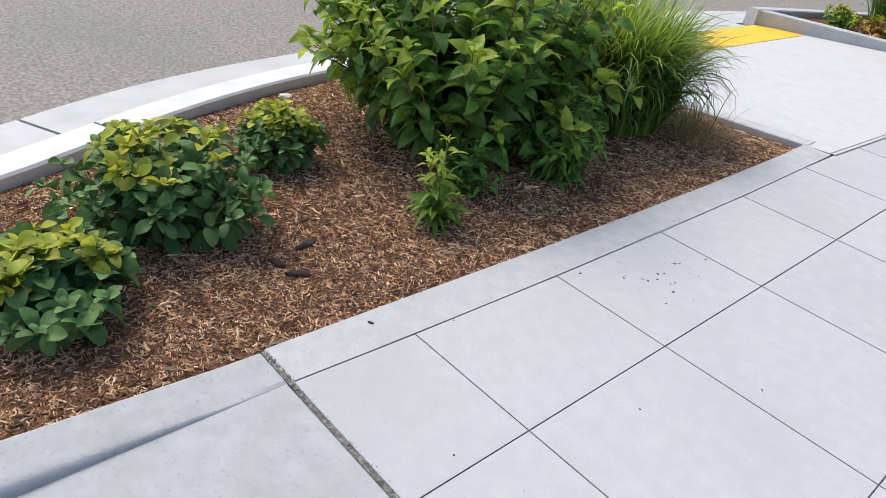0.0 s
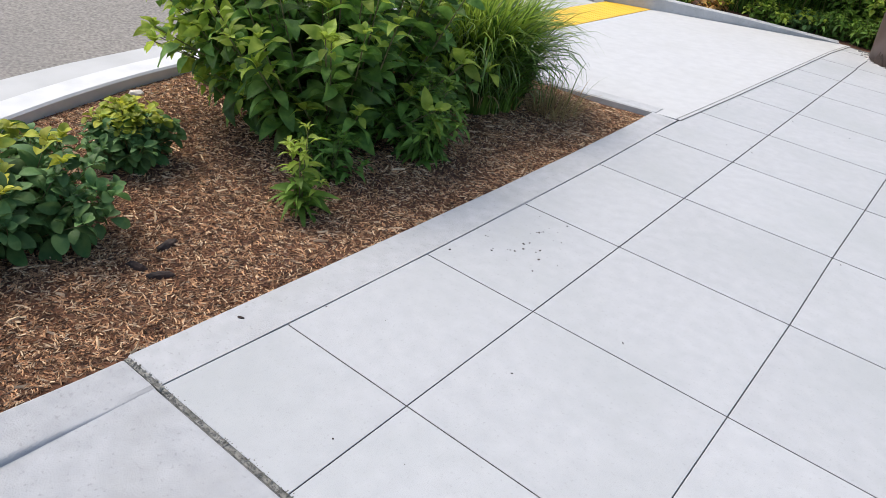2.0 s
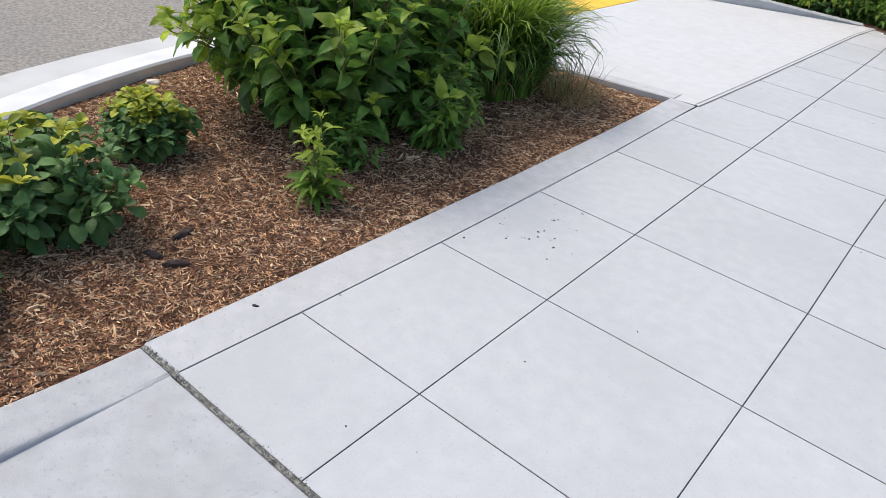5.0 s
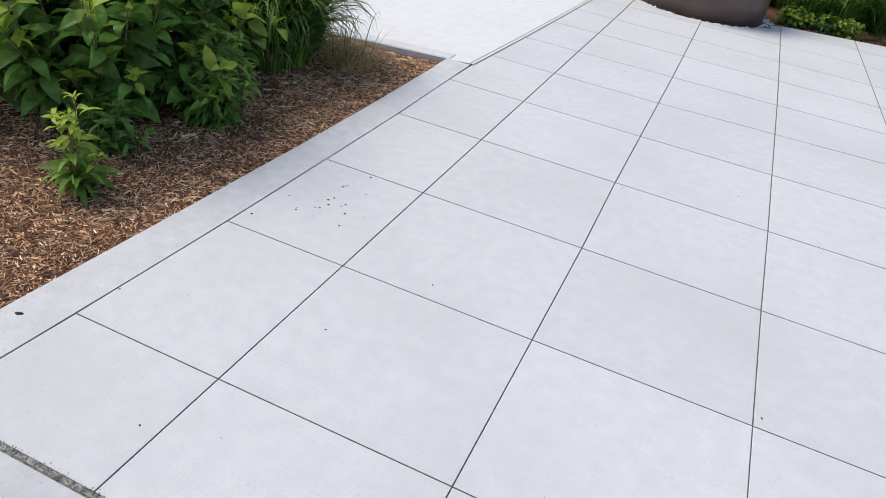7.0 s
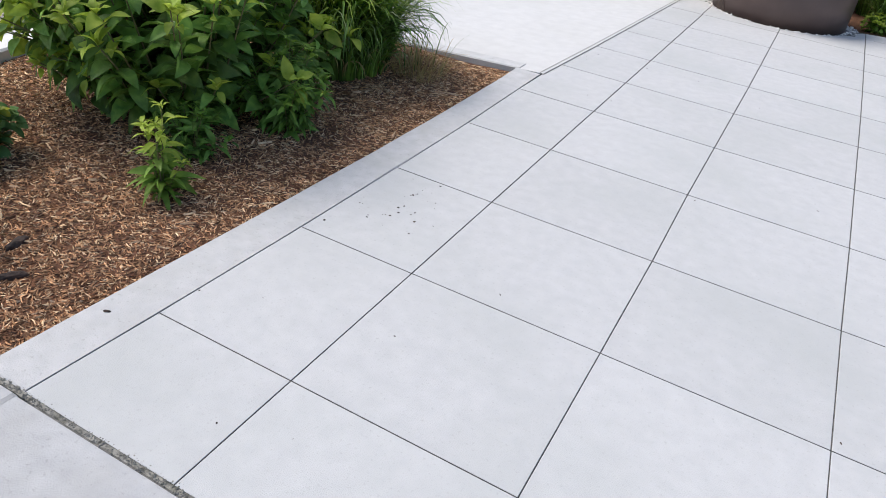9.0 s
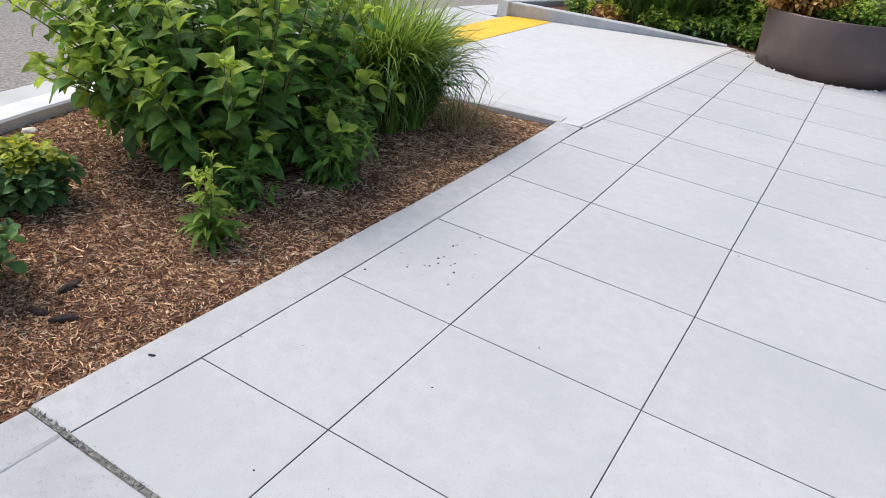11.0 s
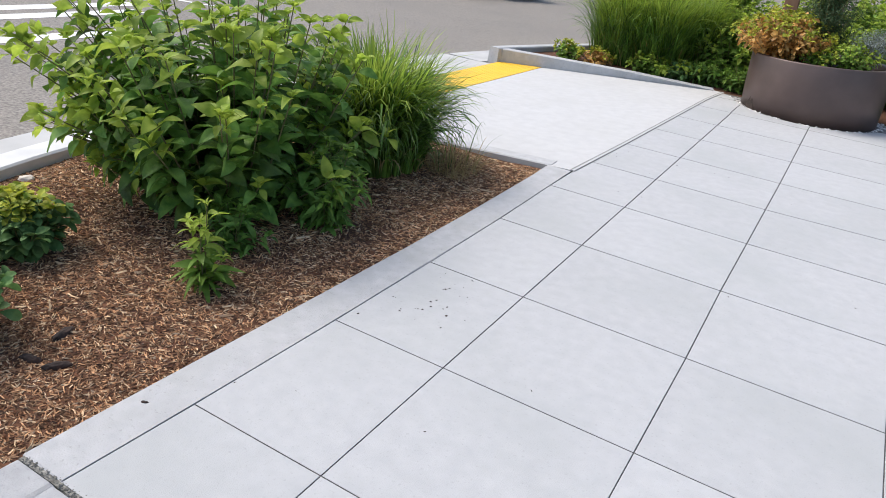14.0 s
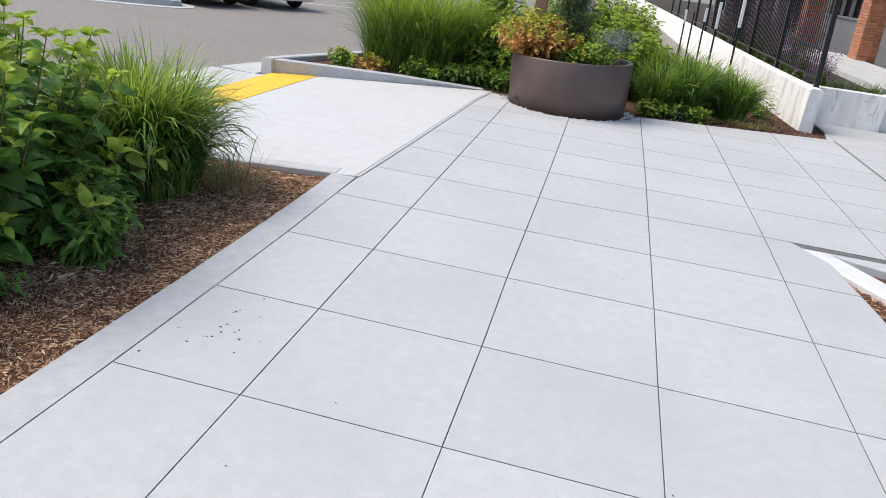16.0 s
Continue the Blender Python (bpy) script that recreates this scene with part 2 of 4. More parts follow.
def swept(line, profile, lift=None):
    """Sweeps an (offset to the left, height) outline along a plan line; lift(i, point) raises it."""
    bm = bmesh.new()
    rings = []
    for i, p in enumerate(line):
        d = np.array(line[min(i + 1, len(line) - 1)]) - np.array(line[max(i - 1, 0)])
        d = d / np.linalg.norm(d)
        n = np.array([-d[1], d[0]])
        z = lift(i, p) if lift else 0
        rings.append([bm.verts.new((p[0] + n[0] * o, p[1] + n[1] * o, h + z)) for o, h in profile])
    for a, b in zip(rings, rings[1:]):
        for k in range(len(profile) - 1):
            bm.faces.new((a[k], b[k], b[k + 1], a[k + 1]))
    bm.faces.new(rings[0][::-1])
    bm.faces.new(rings[-1])
    bmesh.ops.recalc_face_normals(bm, faces=bm.faces)
    return bm


def prism(pts, z0, z1, chamfer=0.004):
    """An upright block over a plan outline, with a small chamfer round its top."""
    c = sum((np.array(p) for p in pts), np.zeros(2)) / len(pts)
    inner = [np.array(p) + (c - p) / max(1e-6, np.linalg.norm(c - p)) * chamfer * 1.4 for p in pts]
    n = len(pts)
    v = [(*p, z0) for p in pts] + [(*p, z1 - chamfer) for p in pts] + [(*p, z1) for p in inner]
    f = [tuple(range(2 * n, 3 * n))]
    for i in range(n):
        j = (i + 1) % n
        f += [(i, j, n + j, n + i), (n + i, n + j, 2 * n + j, 2 * n + i)]
    return v, f


# ---- ground, road and paving ----
ROAD_Z = -0.17
X_LINES = [0.0, 0.607, 1.478, 2.364, 3.285, 4.265, 5.235, 6.18, 7.1]
X_DRIFT = [0.0, -0.0125, 0.0, 0.0, 0.0, 0.0, 0.0, 0.0, 0.0]
Y_LINES = [-0.545, 0.0, 0.853, 1.722, 2.645, 3.575, 4.475, 5.37, 6.28, 7.18, 8.10, 9.0, 9.92, 10.85, 12.05]
POT_X, POT_Y, POT_R = 1.28, 9.24, 0.84

road = raw("road", [(-400, -400, ROAD_Z), (400, -400, ROAD_Z), (400, 400, ROAD_Z), (-400, 400, ROAD_Z)], [(0, 1, 2, 3)], ASPHALT)
structure(road, "weathered grey asphalt road and car park surface", "road")


def paving_end(x):
    """How far the paving reaches along y at a given x."""
    if x > 5.2:
        return 11.77 + (x - 5.2) * 0.12
    if x > 2.16:
        return float(np.interp(x, [2.16, 2.36], [9.10, 9.37])) if x < 2.36 else 9.37 + (x - 2.36) * 0.285
    gap = POT_R + 0.06
    if abs(x - POT_X) < gap * 0.985 and x > 0.45:
        return POT_Y - math.sqrt(gap * gap - (x - POT_X) ** 2)
    return float(np.interp(x, [0.0, 0.25, 0.45], [9.46, 9.30, 8.93]))


def bed_right(y):
    """Where the paving stops towards the small bed on the far side of the walk."""
    if y > 4.60:
        return 99.0
    return float(np.interp(y, [-9, 1.5, 3.36, 3.84, 4.17, 4.34, 4.50, 4.60], [4.05, 3.95, 3.822, 3.771, 3.755, 3.65, 3.57, 3.5]))


paving = raw("pavement", [(0, -12, -0.006), (3.5, -12, -0.006), (3.5, 9.4, -0.006), (0, 9.4, -0.006)], [(0, 1, 2, 3)], JOINT)
structure(paving, "pale grey scored concrete pavement with dark joints", "pavement")
raw("joint_bed", [(3.5, 4.5, -0.006), (7.1, 4.5, -0.006), (7.1, 12.0, -0.006), (5.2, 11.76, -0.006), (5.2, 10.05, -0.006), (3.5, 9.6, -0.006)], [(0, 1, 2, 3, 4, 5)], JOINT, paving)


def score(i, y):
    """The place of the i-th lengthwise joint at y."""
    if i == 0:
        return float(np.interp(y, [-0.55, 0.0, 0.85, 1.72, 2.6, 4.08, 9.4], [-0.031, -0.018, -0.010, -0.012, -0.020, -0.060, 0.0]))
    if i == 2:
        return float(np.interp(y, [-0.5, 0.86, 1.75, 2.66, 3.62, 5.49, 8.3], [1.482, 1.477, 1.473, 1.457, 1.452, 1.440, 1.405]))
    if i == 3:
        return float(np.interp(y, [-0.5, 1.7, 2.6, 3.86, 5.7, 9.4], [2.350, 2.355, 2.363, 2.367, 2.374, 2.364]))
    if i == 4:
        return float(np.interp(y, [-0.5, 1.7, 2.65, 3.58, 4.64, 9.8], [3.245, 3.262, 3.277, 3.294, 3.312, 3.312]))
    return X_LINES[i] + X_DRIFT[i] * y


def cross(y, x):
    """The place of a crosswise joint at x: the middle rows run slightly askew."""
    return y + float(np.interp(y, [2.645, 3.575, 4.475, 5.37, 7.2], [0, 0.25, 1, 0.5, 0])) * 0.11 * min(0.9, max(0.0, x - 1.9))


def add_slab(x0, x1, y0, y1, mat=CONCRETE):
    """x0, x1: pairs of the slab's sides at y0 and at y1."""
    GAP = float(np.interp(y0, [0, 3, 7], [0.0021, 0.0034, 0.0048]))
    GAPY = float(np.interp(y0, [0, 3, 7], [0.0025, 0.0052, 0.0065]))
    s = np.linspace(0, 1, 9)
    top = [(x0[1] + GAP + (x1[1] - x0[1] - 2 * GAP) * k) for k in s]
    tops = [min(y1 - GAPY, paving_end(x)) for x in top]
    if max(tops) < y0 + 0.05:
        return
    low_left, low_right = (x0[0] + GAP, cross(y0, x0[0]) + GAPY), (x1[0] - GAP, cross(y0, x1[0]) + GAPY)
    if y1 < 4.6 and bed_right((y0 + y1) / 2) < x1[0]:
        ys = np.linspace(cross(y0, 3.6) + GAPY, cross(y1, 3.6) - GAPY, 9)
        right = [min(x1[0] - GAP, bed_right(y)) for y in ys]
        if max(right) < x0[0] + 0.08:
            return
        outline = [low_left] + list(zip(right, ys)) + [(x0[1] + GAP, cross(y1, x0[1]) - GAPY)]
    elif min(tops) < y1 - GAPY - 1e-6:
        keep = [(x, t) for x, t in zip(top, tops) if t > y0 + 0.02]
        outline = [(keep[0][0], y0 + GAPY), (keep[-1][0], y0 + GAPY)] + keep[::-1]
    else:
        outline = [low_left, low_right, (x1[1] - GAP, cross(y1, x1[1]) - GAPY), (x0[1] + GAP, cross(y1, x0[1]) - GAPY)]
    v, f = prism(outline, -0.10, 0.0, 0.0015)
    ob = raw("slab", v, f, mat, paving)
    # sides take the dark joint dirt colour, which also paints in the gap's shade
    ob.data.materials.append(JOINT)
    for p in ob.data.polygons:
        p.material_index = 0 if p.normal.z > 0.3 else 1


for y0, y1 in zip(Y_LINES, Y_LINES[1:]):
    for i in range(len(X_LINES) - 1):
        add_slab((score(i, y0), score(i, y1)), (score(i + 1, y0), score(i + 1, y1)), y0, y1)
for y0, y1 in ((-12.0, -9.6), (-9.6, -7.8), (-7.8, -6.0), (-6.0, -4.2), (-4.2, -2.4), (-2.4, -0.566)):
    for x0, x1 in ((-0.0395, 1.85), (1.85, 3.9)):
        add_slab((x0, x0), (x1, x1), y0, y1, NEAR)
# the weathered expansion joint across the walk
v, f = prism([(-0.235, -0.560), (4.0, -0.562), (4.0, -0.538), (-0.235, -0.540)], -0.1, -0.004, 0.002)
raw("expansion_joint", v, f, FOAM, paving, "crumbling weedy expansion joint")


def crumbs(name, count, spot, low, high, mat, parent):
    """Tiny irregular crumbs lying about."""
    rng = np.random.default_rng(count)
    v, f = [], []
    for _ in range(count):
        x, y, z = spot(rng)
        s, o = rng.uniform(low, high), len(v)
        a0, k = rng.uniform(0, 6.3), rng.uniform(0.3, 1.0)
        for a in (0, 1.3, 2.4, 3.6, 5.0):
            px, py = s * math.cos(a) * rng.uniform(0.6, 1.2), s * k * math.sin(a) * rng.uniform(0.6, 1.2)
            v.append((x + px * math.cos(a0) - py * math.sin(a0), y + px * math.sin(a0) + py * math.cos(a0), z))
        v.append((x, y, z + s * 0.5))
        f += [(o + i, o + (i + 1) % 5, o + 5) for i in range(5)]
    return tagged(raw(name, v, f, mat, parent), kind="stuff")


def on_walk(rng):
    if rng.random() < 0.45:
        return rng.normal(0.27, 0.12), rng.normal(1.35, 0.18), 0.0005
    return rng.uniform(-0.15, 3.0) * rng.random(), rng.uniform(-0.4, 6), 0.0005


crumbs("debris", 60, on_walk, 0.002, 0.010, BARK, paving)
crumbs("joint_crumbs", 800, lambda r: (r.uniform(-0.22, 2.6), -0.542 + r.normal(0, 0.008), -0.002), 0.002, 0.008, FOAM, paving)
crumbs("joint_dirt_shade", 700, lambda r: (r.uniform(-0.22, 2.6), -0.556 + r.normal(0, 0.006), -0.003), 0.002, 0.005, JOINT, paving)

# the wide joint that runs up to the wall
v, f = prism([(5.226, 4.6), (5.250, 4.6), (5.206, 10.14), (5.184, 10.14)], -0.08, 0.0022, 0.001)
raw("expansion_joint", v, f, JOINT, paving, "dark expansion joint")

# low kerb between bed and paving
kerb = structure(new("bed_kerb"), "low pale concrete kerb between planting bed and pavement", "kerb")


def kerb_x(y):
    """The bed side of the low kerb."""
    return float(np.interp(y, [-0.6, 0, 1, 2.6, 3.8, 4.1], [-0.240, -0.235, -0.224, -0.228, -0.255, -0.275]))


ys = np.linspace(-0.541, 4.06, 13)
v, f = prism([(score(0, y) - 0.0034, y) for y in ys] + [(kerb_x(y), y) for y in ys[::-1]], -0.2, 0.0, 0.005)
raw("kerb_length", v, f, KERB, kerb)


def near_lift(i, p):
    return min(0.09, max(0.0, (-0.66 - p[1])) * 0.05)


rows = [(y, near_lift(0, (0, y))) for y in np.linspace(-12, -0.566, 80)]
v, f = [], []
for y, h in rows:
    w = 0.003 + h * 0.6
    outline = [(-0.028, -0.2), (-0.028, -0.004), (-0.030 - w * 0.22, h * 0.42 - 0.002), (-0.032 - w * 0.55, h * 0.80), (-0.036 - w, h * 0.97), (-0.05 - w * 1.5, h + 0.0008), (-0.222, h + 0.0008), (-0.235, h - 0.007), (-0.240, -0.2)]
    v += [(x, y, z) for x, z in outline]
n = len(outline)
for i in range(len(rows) - 1):
    f += [(i * n + k, i * n + k + 1, (i + 1) * n + k + 1, (i + 1) * n + k) for k in range(n - 1)]
f += [tuple(range(n)), tuple(range(len(v) - 1, len(v) - n - 1, -1))]
bm = bmesh.new()
made = [bm.verts.new(p) for p in v]
for q in f:
    bm.faces.new([made[i] for i in q]).smooth = len(q) == 4 and 1 <= q[0] % n <= 4
bmesh.ops.recalc_face_normals(bm, faces=bm.faces)
part("kerb_length", bm, NEAR, kerb)

# ramp down to the road
RX = [0.0, -2.42, -3.05, -3.35]
RZ = [0.0, -0.105, -0.125, -0.14]


def ramp_z(x):
    return float(np.interp(-x, [-a for a in RX], RZ))


ramp = structure(new("curb_ramp"), "broad pale concrete ramp sloping down to the road", "ramp")
v = [(-0.07, 4.07, 0.005), (0.065, 8.6, 0.006), (0.13, 9.42, 0.006), (-2.42, 8.86, RZ[1]), (-2.42, 3.93, RZ[1])]
v += [(x, y, -0.3) for x, y, z in v]
raw("ramp_slab", v, [(0, 1, 2, 3, 4), (0, 4, 9, 5), (4, 3, 8, 9), (1, 0, 5, 6), (2, 1, 6, 7), (3, 2, 7, 8)], RAMP, ramp)
# rolled edge of the ramp towards the bed
line = [(x, 4.06 + (x + 0.3) * 0.055) for x in np.linspace(-0.25, -3.0, 15)]
bm = swept(line, [(0.0, -0.25), (0.0, 0.006), (-0.010, 0.013), (-0.165, 0.011), (-0.19, -0.006), (-0.195, -0.25)], lambda i, p: ramp_z(p[0]))
part("flank_kerb", bm, KERB, ramp)
# the double scored edge along the top of the ramp
TOP_EDGE = [(-0.07, 4.07), (-0.025, 5.3), (0.008, 6.5), (0.037, 7.6), (0.065, 8.6), (0.13, 9.42)]
v = [(x + o, y, 0.0075) for x, y in TOP_EDGE for o in (-0.006, 0.001)]
raw("edge_joint", v, [(2 * i, 2 * i + 1, 2 * i + 3, 2 * i + 2) for i in range(5)], JOINT, ramp)
v = [(x + o, y, z) for x, y in TOP_EDGE for o, z in ((0.001, 0.006), (0.026, 0.005), (0.030, -0.02))]
raw("edge_strip", v, [(3 * i + k, 3 * i + k + 1, 3 * i + k + 4, 3 * i + k + 3) for i in range(5) for k in (0, 1)], RAMP, ramp)
v = [(x + o, y, 0.0032) for x, y in TOP_EDGE for o in (0.027, 0.036)]
raw("edge_joint", v, [(2 * i, 2 * i + 1, 2 * i + 3, 2 * i + 2) for i in range(5)], JOINT, ramp)

plate = thing("tactile_paving", "bright yellow tactile plate with raised domes", "tactile plate")
slope = (RZ[2] - RZ[1]) / (RX[2] - RX[1])
v = [(-2.43, 4.6, RZ[1] + 0.003), (-2.43, 8.84, RZ[1] + 0.003), (-3.05, 8.66, RZ[2] + 0.003), (-3.05, 4.6, RZ[2] + 0.003)]
v += [(x, y, z - 0.08) for x, y, z in v]
raw("plate", v, [(0, 1, 2, 3), (0, 3, 7, 4), (3, 2, 6, 7), (1, 0, 4, 5), (2, 1, 5, 6)], YELLOW, plate)
dv, df = [], []
for a in range(10):
    for b in range(70):
        x, y = -2.47 - a * 0.06, 4.64 + b * 0.06
        if y > 8.80 - (-2.43 - x) * 0.29:
            continue
        z = RZ[1] + (x - RX[1]) * slope + 0.003
        o = len(dv)
        dv += [(x + 0.013 * math.cos(t), y + 0.013 * math.sin(t), z) for t in np.arange(6) * math.pi / 3]
        dv += [(x + 0.007 * math.cos(t), y + 0.007 * math.sin(t), z + 0.006) for t in np.arange(6) * math.pi / 3]
        df += [(o + k, o + (k + 1) % 6, o + 6 + (k + 1) % 6, o + 6 + k) for k in range(6)] + [tuple(range(o + 6, o + 12))]
tagged(raw("raised_pattern", dv, df, YELLOW, plate), kind="stuff")

# street kerb round the bed, with its gutter
inner = smooth_line([(-0.26, -12.0), (-0.27, -8.0), (-0.32, -5.6), (-0.9, -3.6), (-1.62, -2.05), (-2.0, -0.97), (-2.135, -0.66), (-2.385, -0.12), (-2.475, 0.08), (-2.64, 0.52), (-2.785, 1.03), (-2.86, 1.41), (-2.98, 2.2), (-3.05, 3.1), (-3.08, 4.05)], 0.15)
street_kerb = structure(new("street_kerb"), "pale concrete street kerb curving round the bed", "kerb")
cut = min(range(len(inner)), key=lambda i: abs(inner[i][1] + 0.27))
PROFILE = [(0, -0.3), (0, -0.008), (0.015, 0.006), (0.205, 0.006), (0.235, -0.01), (0.262, -0.145), (0.262, -0.3)]
part("kerb_length", swept(inner[:cut + 1], PROFILE), STREET_KERB, street_kerb)
tail = inner[cut:]
tail[0] = tail[0] + (tail[1] - tail[0]) * 0.10
part("kerb_length", swept(tail, PROFILE, lambda i, p: -0.12 * float(np.interp(p[1], [2.9, 4.0], [0, 1]))), STREET_KERB, street_kerb)
gutter = structure(new("gutter"), "pale concrete gutter strip beside the road", "gutter")
gl = inner[:-1] + smooth_line([(-3.08, 4.05), (-3.12, 6.0), (-3.10, 8.0), (-3.02, 8.8), (-2.68, 10.1), (-2.0, 11.9), (-0.8, 13.8), (1.5, 16.0)], 0.3)
cut = min(range(len(gl)), key=lambda i: abs(gl[i][1] + 0.33))
G = [(0.2, -0.3), (0.2, -0.148), (0.84, -0.155), (0.86, -0.3)]
G2 = [(-0.08, -0.3), (-0.08, -0.135), (0.35, -0.15), (0.88, -0.155), (0.90, -0.3)]
part("gutter_length", swept(gl[:cut + 1], G), GUTTER, gutter)
gap = gl[cut:]
gap[0] = gap[0] + (gap[1] - gap[0]) * 0.14
last = min(range(len(gap)), key=lambda i: abs(gap[i][1] - 3.9))
part("gutter_length", swept(gap[:last + 1], G), GUTTER, gutter)
last2 = min(range(len(gap)), key=lambda i: abs(gap[i][1] - 8.6))
part("gutter_length", swept(gap[last:last2 + 1], G2), GUTTER, gutter)
part("gutter_length", swept(gap[last2:], G), GUTTER, gutter)


# ---- planting bed with wood mulch ----
INNER_X, INNER_Y = np.array([p[0] for p in inner]), np.array([p[1] for p in inner])


def inner_x(y):
    return float(np.interp(y, INNER_Y, INNER_X))


def bed_edge(y):
    return kerb_x(y) if y > -0.56 else -0.242


def mulch_z(x, y):
    edge = min(x - inner_x(y), bed_edge(y) - x, 4.0 - y)
    return -0.05 + 0.03 * min(1, max(0, edge) / 0.5) + 0.018 * noise.noise(Vector((x * 2.2, y * 2.2, 0))) + 0.034 * float(np.interp(x, [-0.6, -0.25], [0, 1])) - 0.03 * float(np.interp(x - inner_x(y), [0, 0.3], [1, 0])) - 0.02 * float(np.interp(y, [3.7, 4.0], [0, 1]))


ys = np.arange(-5.4, 4.05, 0.08)
v, f = [], []
NX = 34
for y in ys:
    xa, xb = inner_x(y) - 0.02, bed_edge(y) + 0.003
    for k in range(NX):
        x = xa + (xb - xa) * k / (NX - 1)
        v.append((x, y, mulch_z(x, y)))
for r in range(len(ys) - 1):
    for k in range(NX - 1):
        a = r * NX + k
        f.append((a, a + 1, a + NX + 1, a + NX))
bed = raw("planting_bed", v, f, SOIL, smooth=True)
structure(bed, "planting bed covered with brown wood-chip mulch", "ground")


def chips(name, count, mat, spot, size, parent=None, label=""):
    """Loose splinters scattered over a bed; spot(): a place on it."""
    rng = np.random.default_rng(len(name) * 7 + count)
    at = np.array([spot(rng) for _ in range(count)])
    l, w, h = size * rng.uniform(0.35, 1.7, count), size * rng.uniform(0.14, 0.32, count), size * rng.uniform(0.09, 0.22, count)
    bend, roll, tip, turn = rng.normal(0, 0.09, count) * l, rng.normal(0, 0.4, count), rng.normal(0, 0.26, count), rng.uniform(0, 6.3, count)
    v = np.zeros((count, 9, 3))
    k = 0
    for sx, wx, bx in ((-1, 0.55, 0), (0.1, 1, 1), (1, 0.4, 0)):
        for dy, dz in ((-1, 0), (1, 0), (0, 1)):
            x, y, z = sx * l / 2, dy * w / 2 * wx + bx * bend, dz * h
            y, z = y * np.cos(roll) - z * np.sin(roll), y * np.sin(roll) + z * np.cos(roll)
            x, z = x * np.cos(tip) + z * np.sin(tip), -x * np.sin(tip) + z * np.cos(tip)
            v[:, k] = np.stack([x * np.cos(turn) - y * np.sin(turn) + at[:, 0], x * np.sin(turn) + y * np.cos(turn) + at[:, 1], z + at[:, 2] + h * 0.5], 1)
            k += 1
    faces = [(0, 3, 5, 2), (1, 2, 5, 4), (3, 6, 8, 5), (4, 5, 8, 7), (0, 2, 1), (6, 7, 8)]
    f = [tuple(i + o for i in q) for o in range(0, count * 9, 9) for q in faces]
    return tagged(raw(name, v.reshape(-1, 3).tolist(), f, mat, parent, label), kind="stuff")


def on_bed(rng):
    while True:
        y = rng.uniform(-2.6, 3.98)
        x = rng.uniform(inner_x(y) + 0.01, bed_edge(y) - 0.008)
        if rng.random() < 0.5 + 0.5 * (noise.noise(Vector((x * 3, y * 3, 4))) + 0.6):
            return x, y, mulch_z(x, y)


chips("dark_wood_chips", 12000, BARK_DARK, on_bed, 0.022, bed)
chips("wood_chips", 74000, CHIP, on_bed, 0.025, bed)
chips("pale_wood_chips", 22000, CHIP_PALE, on_bed, 0.0235, bed)
chips("wood_splinters", 320, CHIP_PALE, on_bed, 0.05, bed)


def on_bed_end(rng):
    y = rng.uniform(-5.35, -2.58)
    x = inner_x(y) + 0.01 + (bed_edge(y) - inner_x(y) - 0.02) * rng.random()
    return x, y, mulch_z(x, y)


chips("wood_chips", 9000, CHIP, on_bed_end, 0.032, bed)


# ---- leaves and plants ----
def leaf_mesh(length, width, tip=1.0, fold=0.25, droop=0.3, rows=5, blunt=0.8, twist=0.0, wave=0.0):
    """One leaf lying along +x from its stalk: folded at the midrib, its sides cupped, drooping towards a point."""
    v, f = [], []
    for i in range(rows + 1):
        s = i / rows if blunt > 0.7 else 1 - (1 - i / rows) ** 1.7
        w = width / 2 * (math.sin(math.pi * min(1, s ** (0.75 / tip))) ** blunt if 0 < s < 1 else 0.02)
        z = 0.10 * length * math.sin(s * math.pi) - droop * length * s * s
        lean = twist * s
        for k in (-1, -0.55, 0, 0.55, 1):
            rise = w * fold * (1.25 * abs(k) - 0.55 * k * k) + wave * width * math.sin(s * 9 + k * 2) * abs(k)
            v.append((s * length, k * w * math.cos(lean) - rise * math.sin(lean), z + rise * math.cos(lean) + k * w * math.sin(lean)))
    for i in range(rows):
        a = i * 5
        f += [(a + j, a + 5 + j, a + 6 + j, a + 1 + j) for j in range(4)]
    return np.array(v), f


def joined(name, shapes, mats, mat, parent, label=""):
    """Many leaves in one mesh: shapes are (verts, faces), mats pairs of shape number and matrix."""
    v, f, o = [], [], 0
    for k, m in mats:
        sv, sf = shapes[k]
        a = np.array(m)
        v.append(sv @ a[:3, :3].T + a[:3, 3])
        f += [tuple(i + o for i in q) for q in sf]
        o += len(sv)
    if not v:
        return None
    return tagged(raw(name, np.concatenate(v).tolist(), f, mat, parent, label, smooth=True), kind="stuff")


def leaves_apart(name, shapes, mats, mat, parent):
    """Leaves as objects of their own that share a few meshes."""
    meshes = []
    for sv, sf in shapes:
        me = bpy.data.meshes.new(name)
        me.from_pydata(sv.tolist(), [], sf)
        me.polygons.foreach_set("use_smooth", [True] * len(me.polygons))
        me.materials.append(mat)
        meshes.append(me)
    for k, m in mats:
        ob = new(name, meshes[k])
        ob.parent = parent
        ob.matrix_basis = m


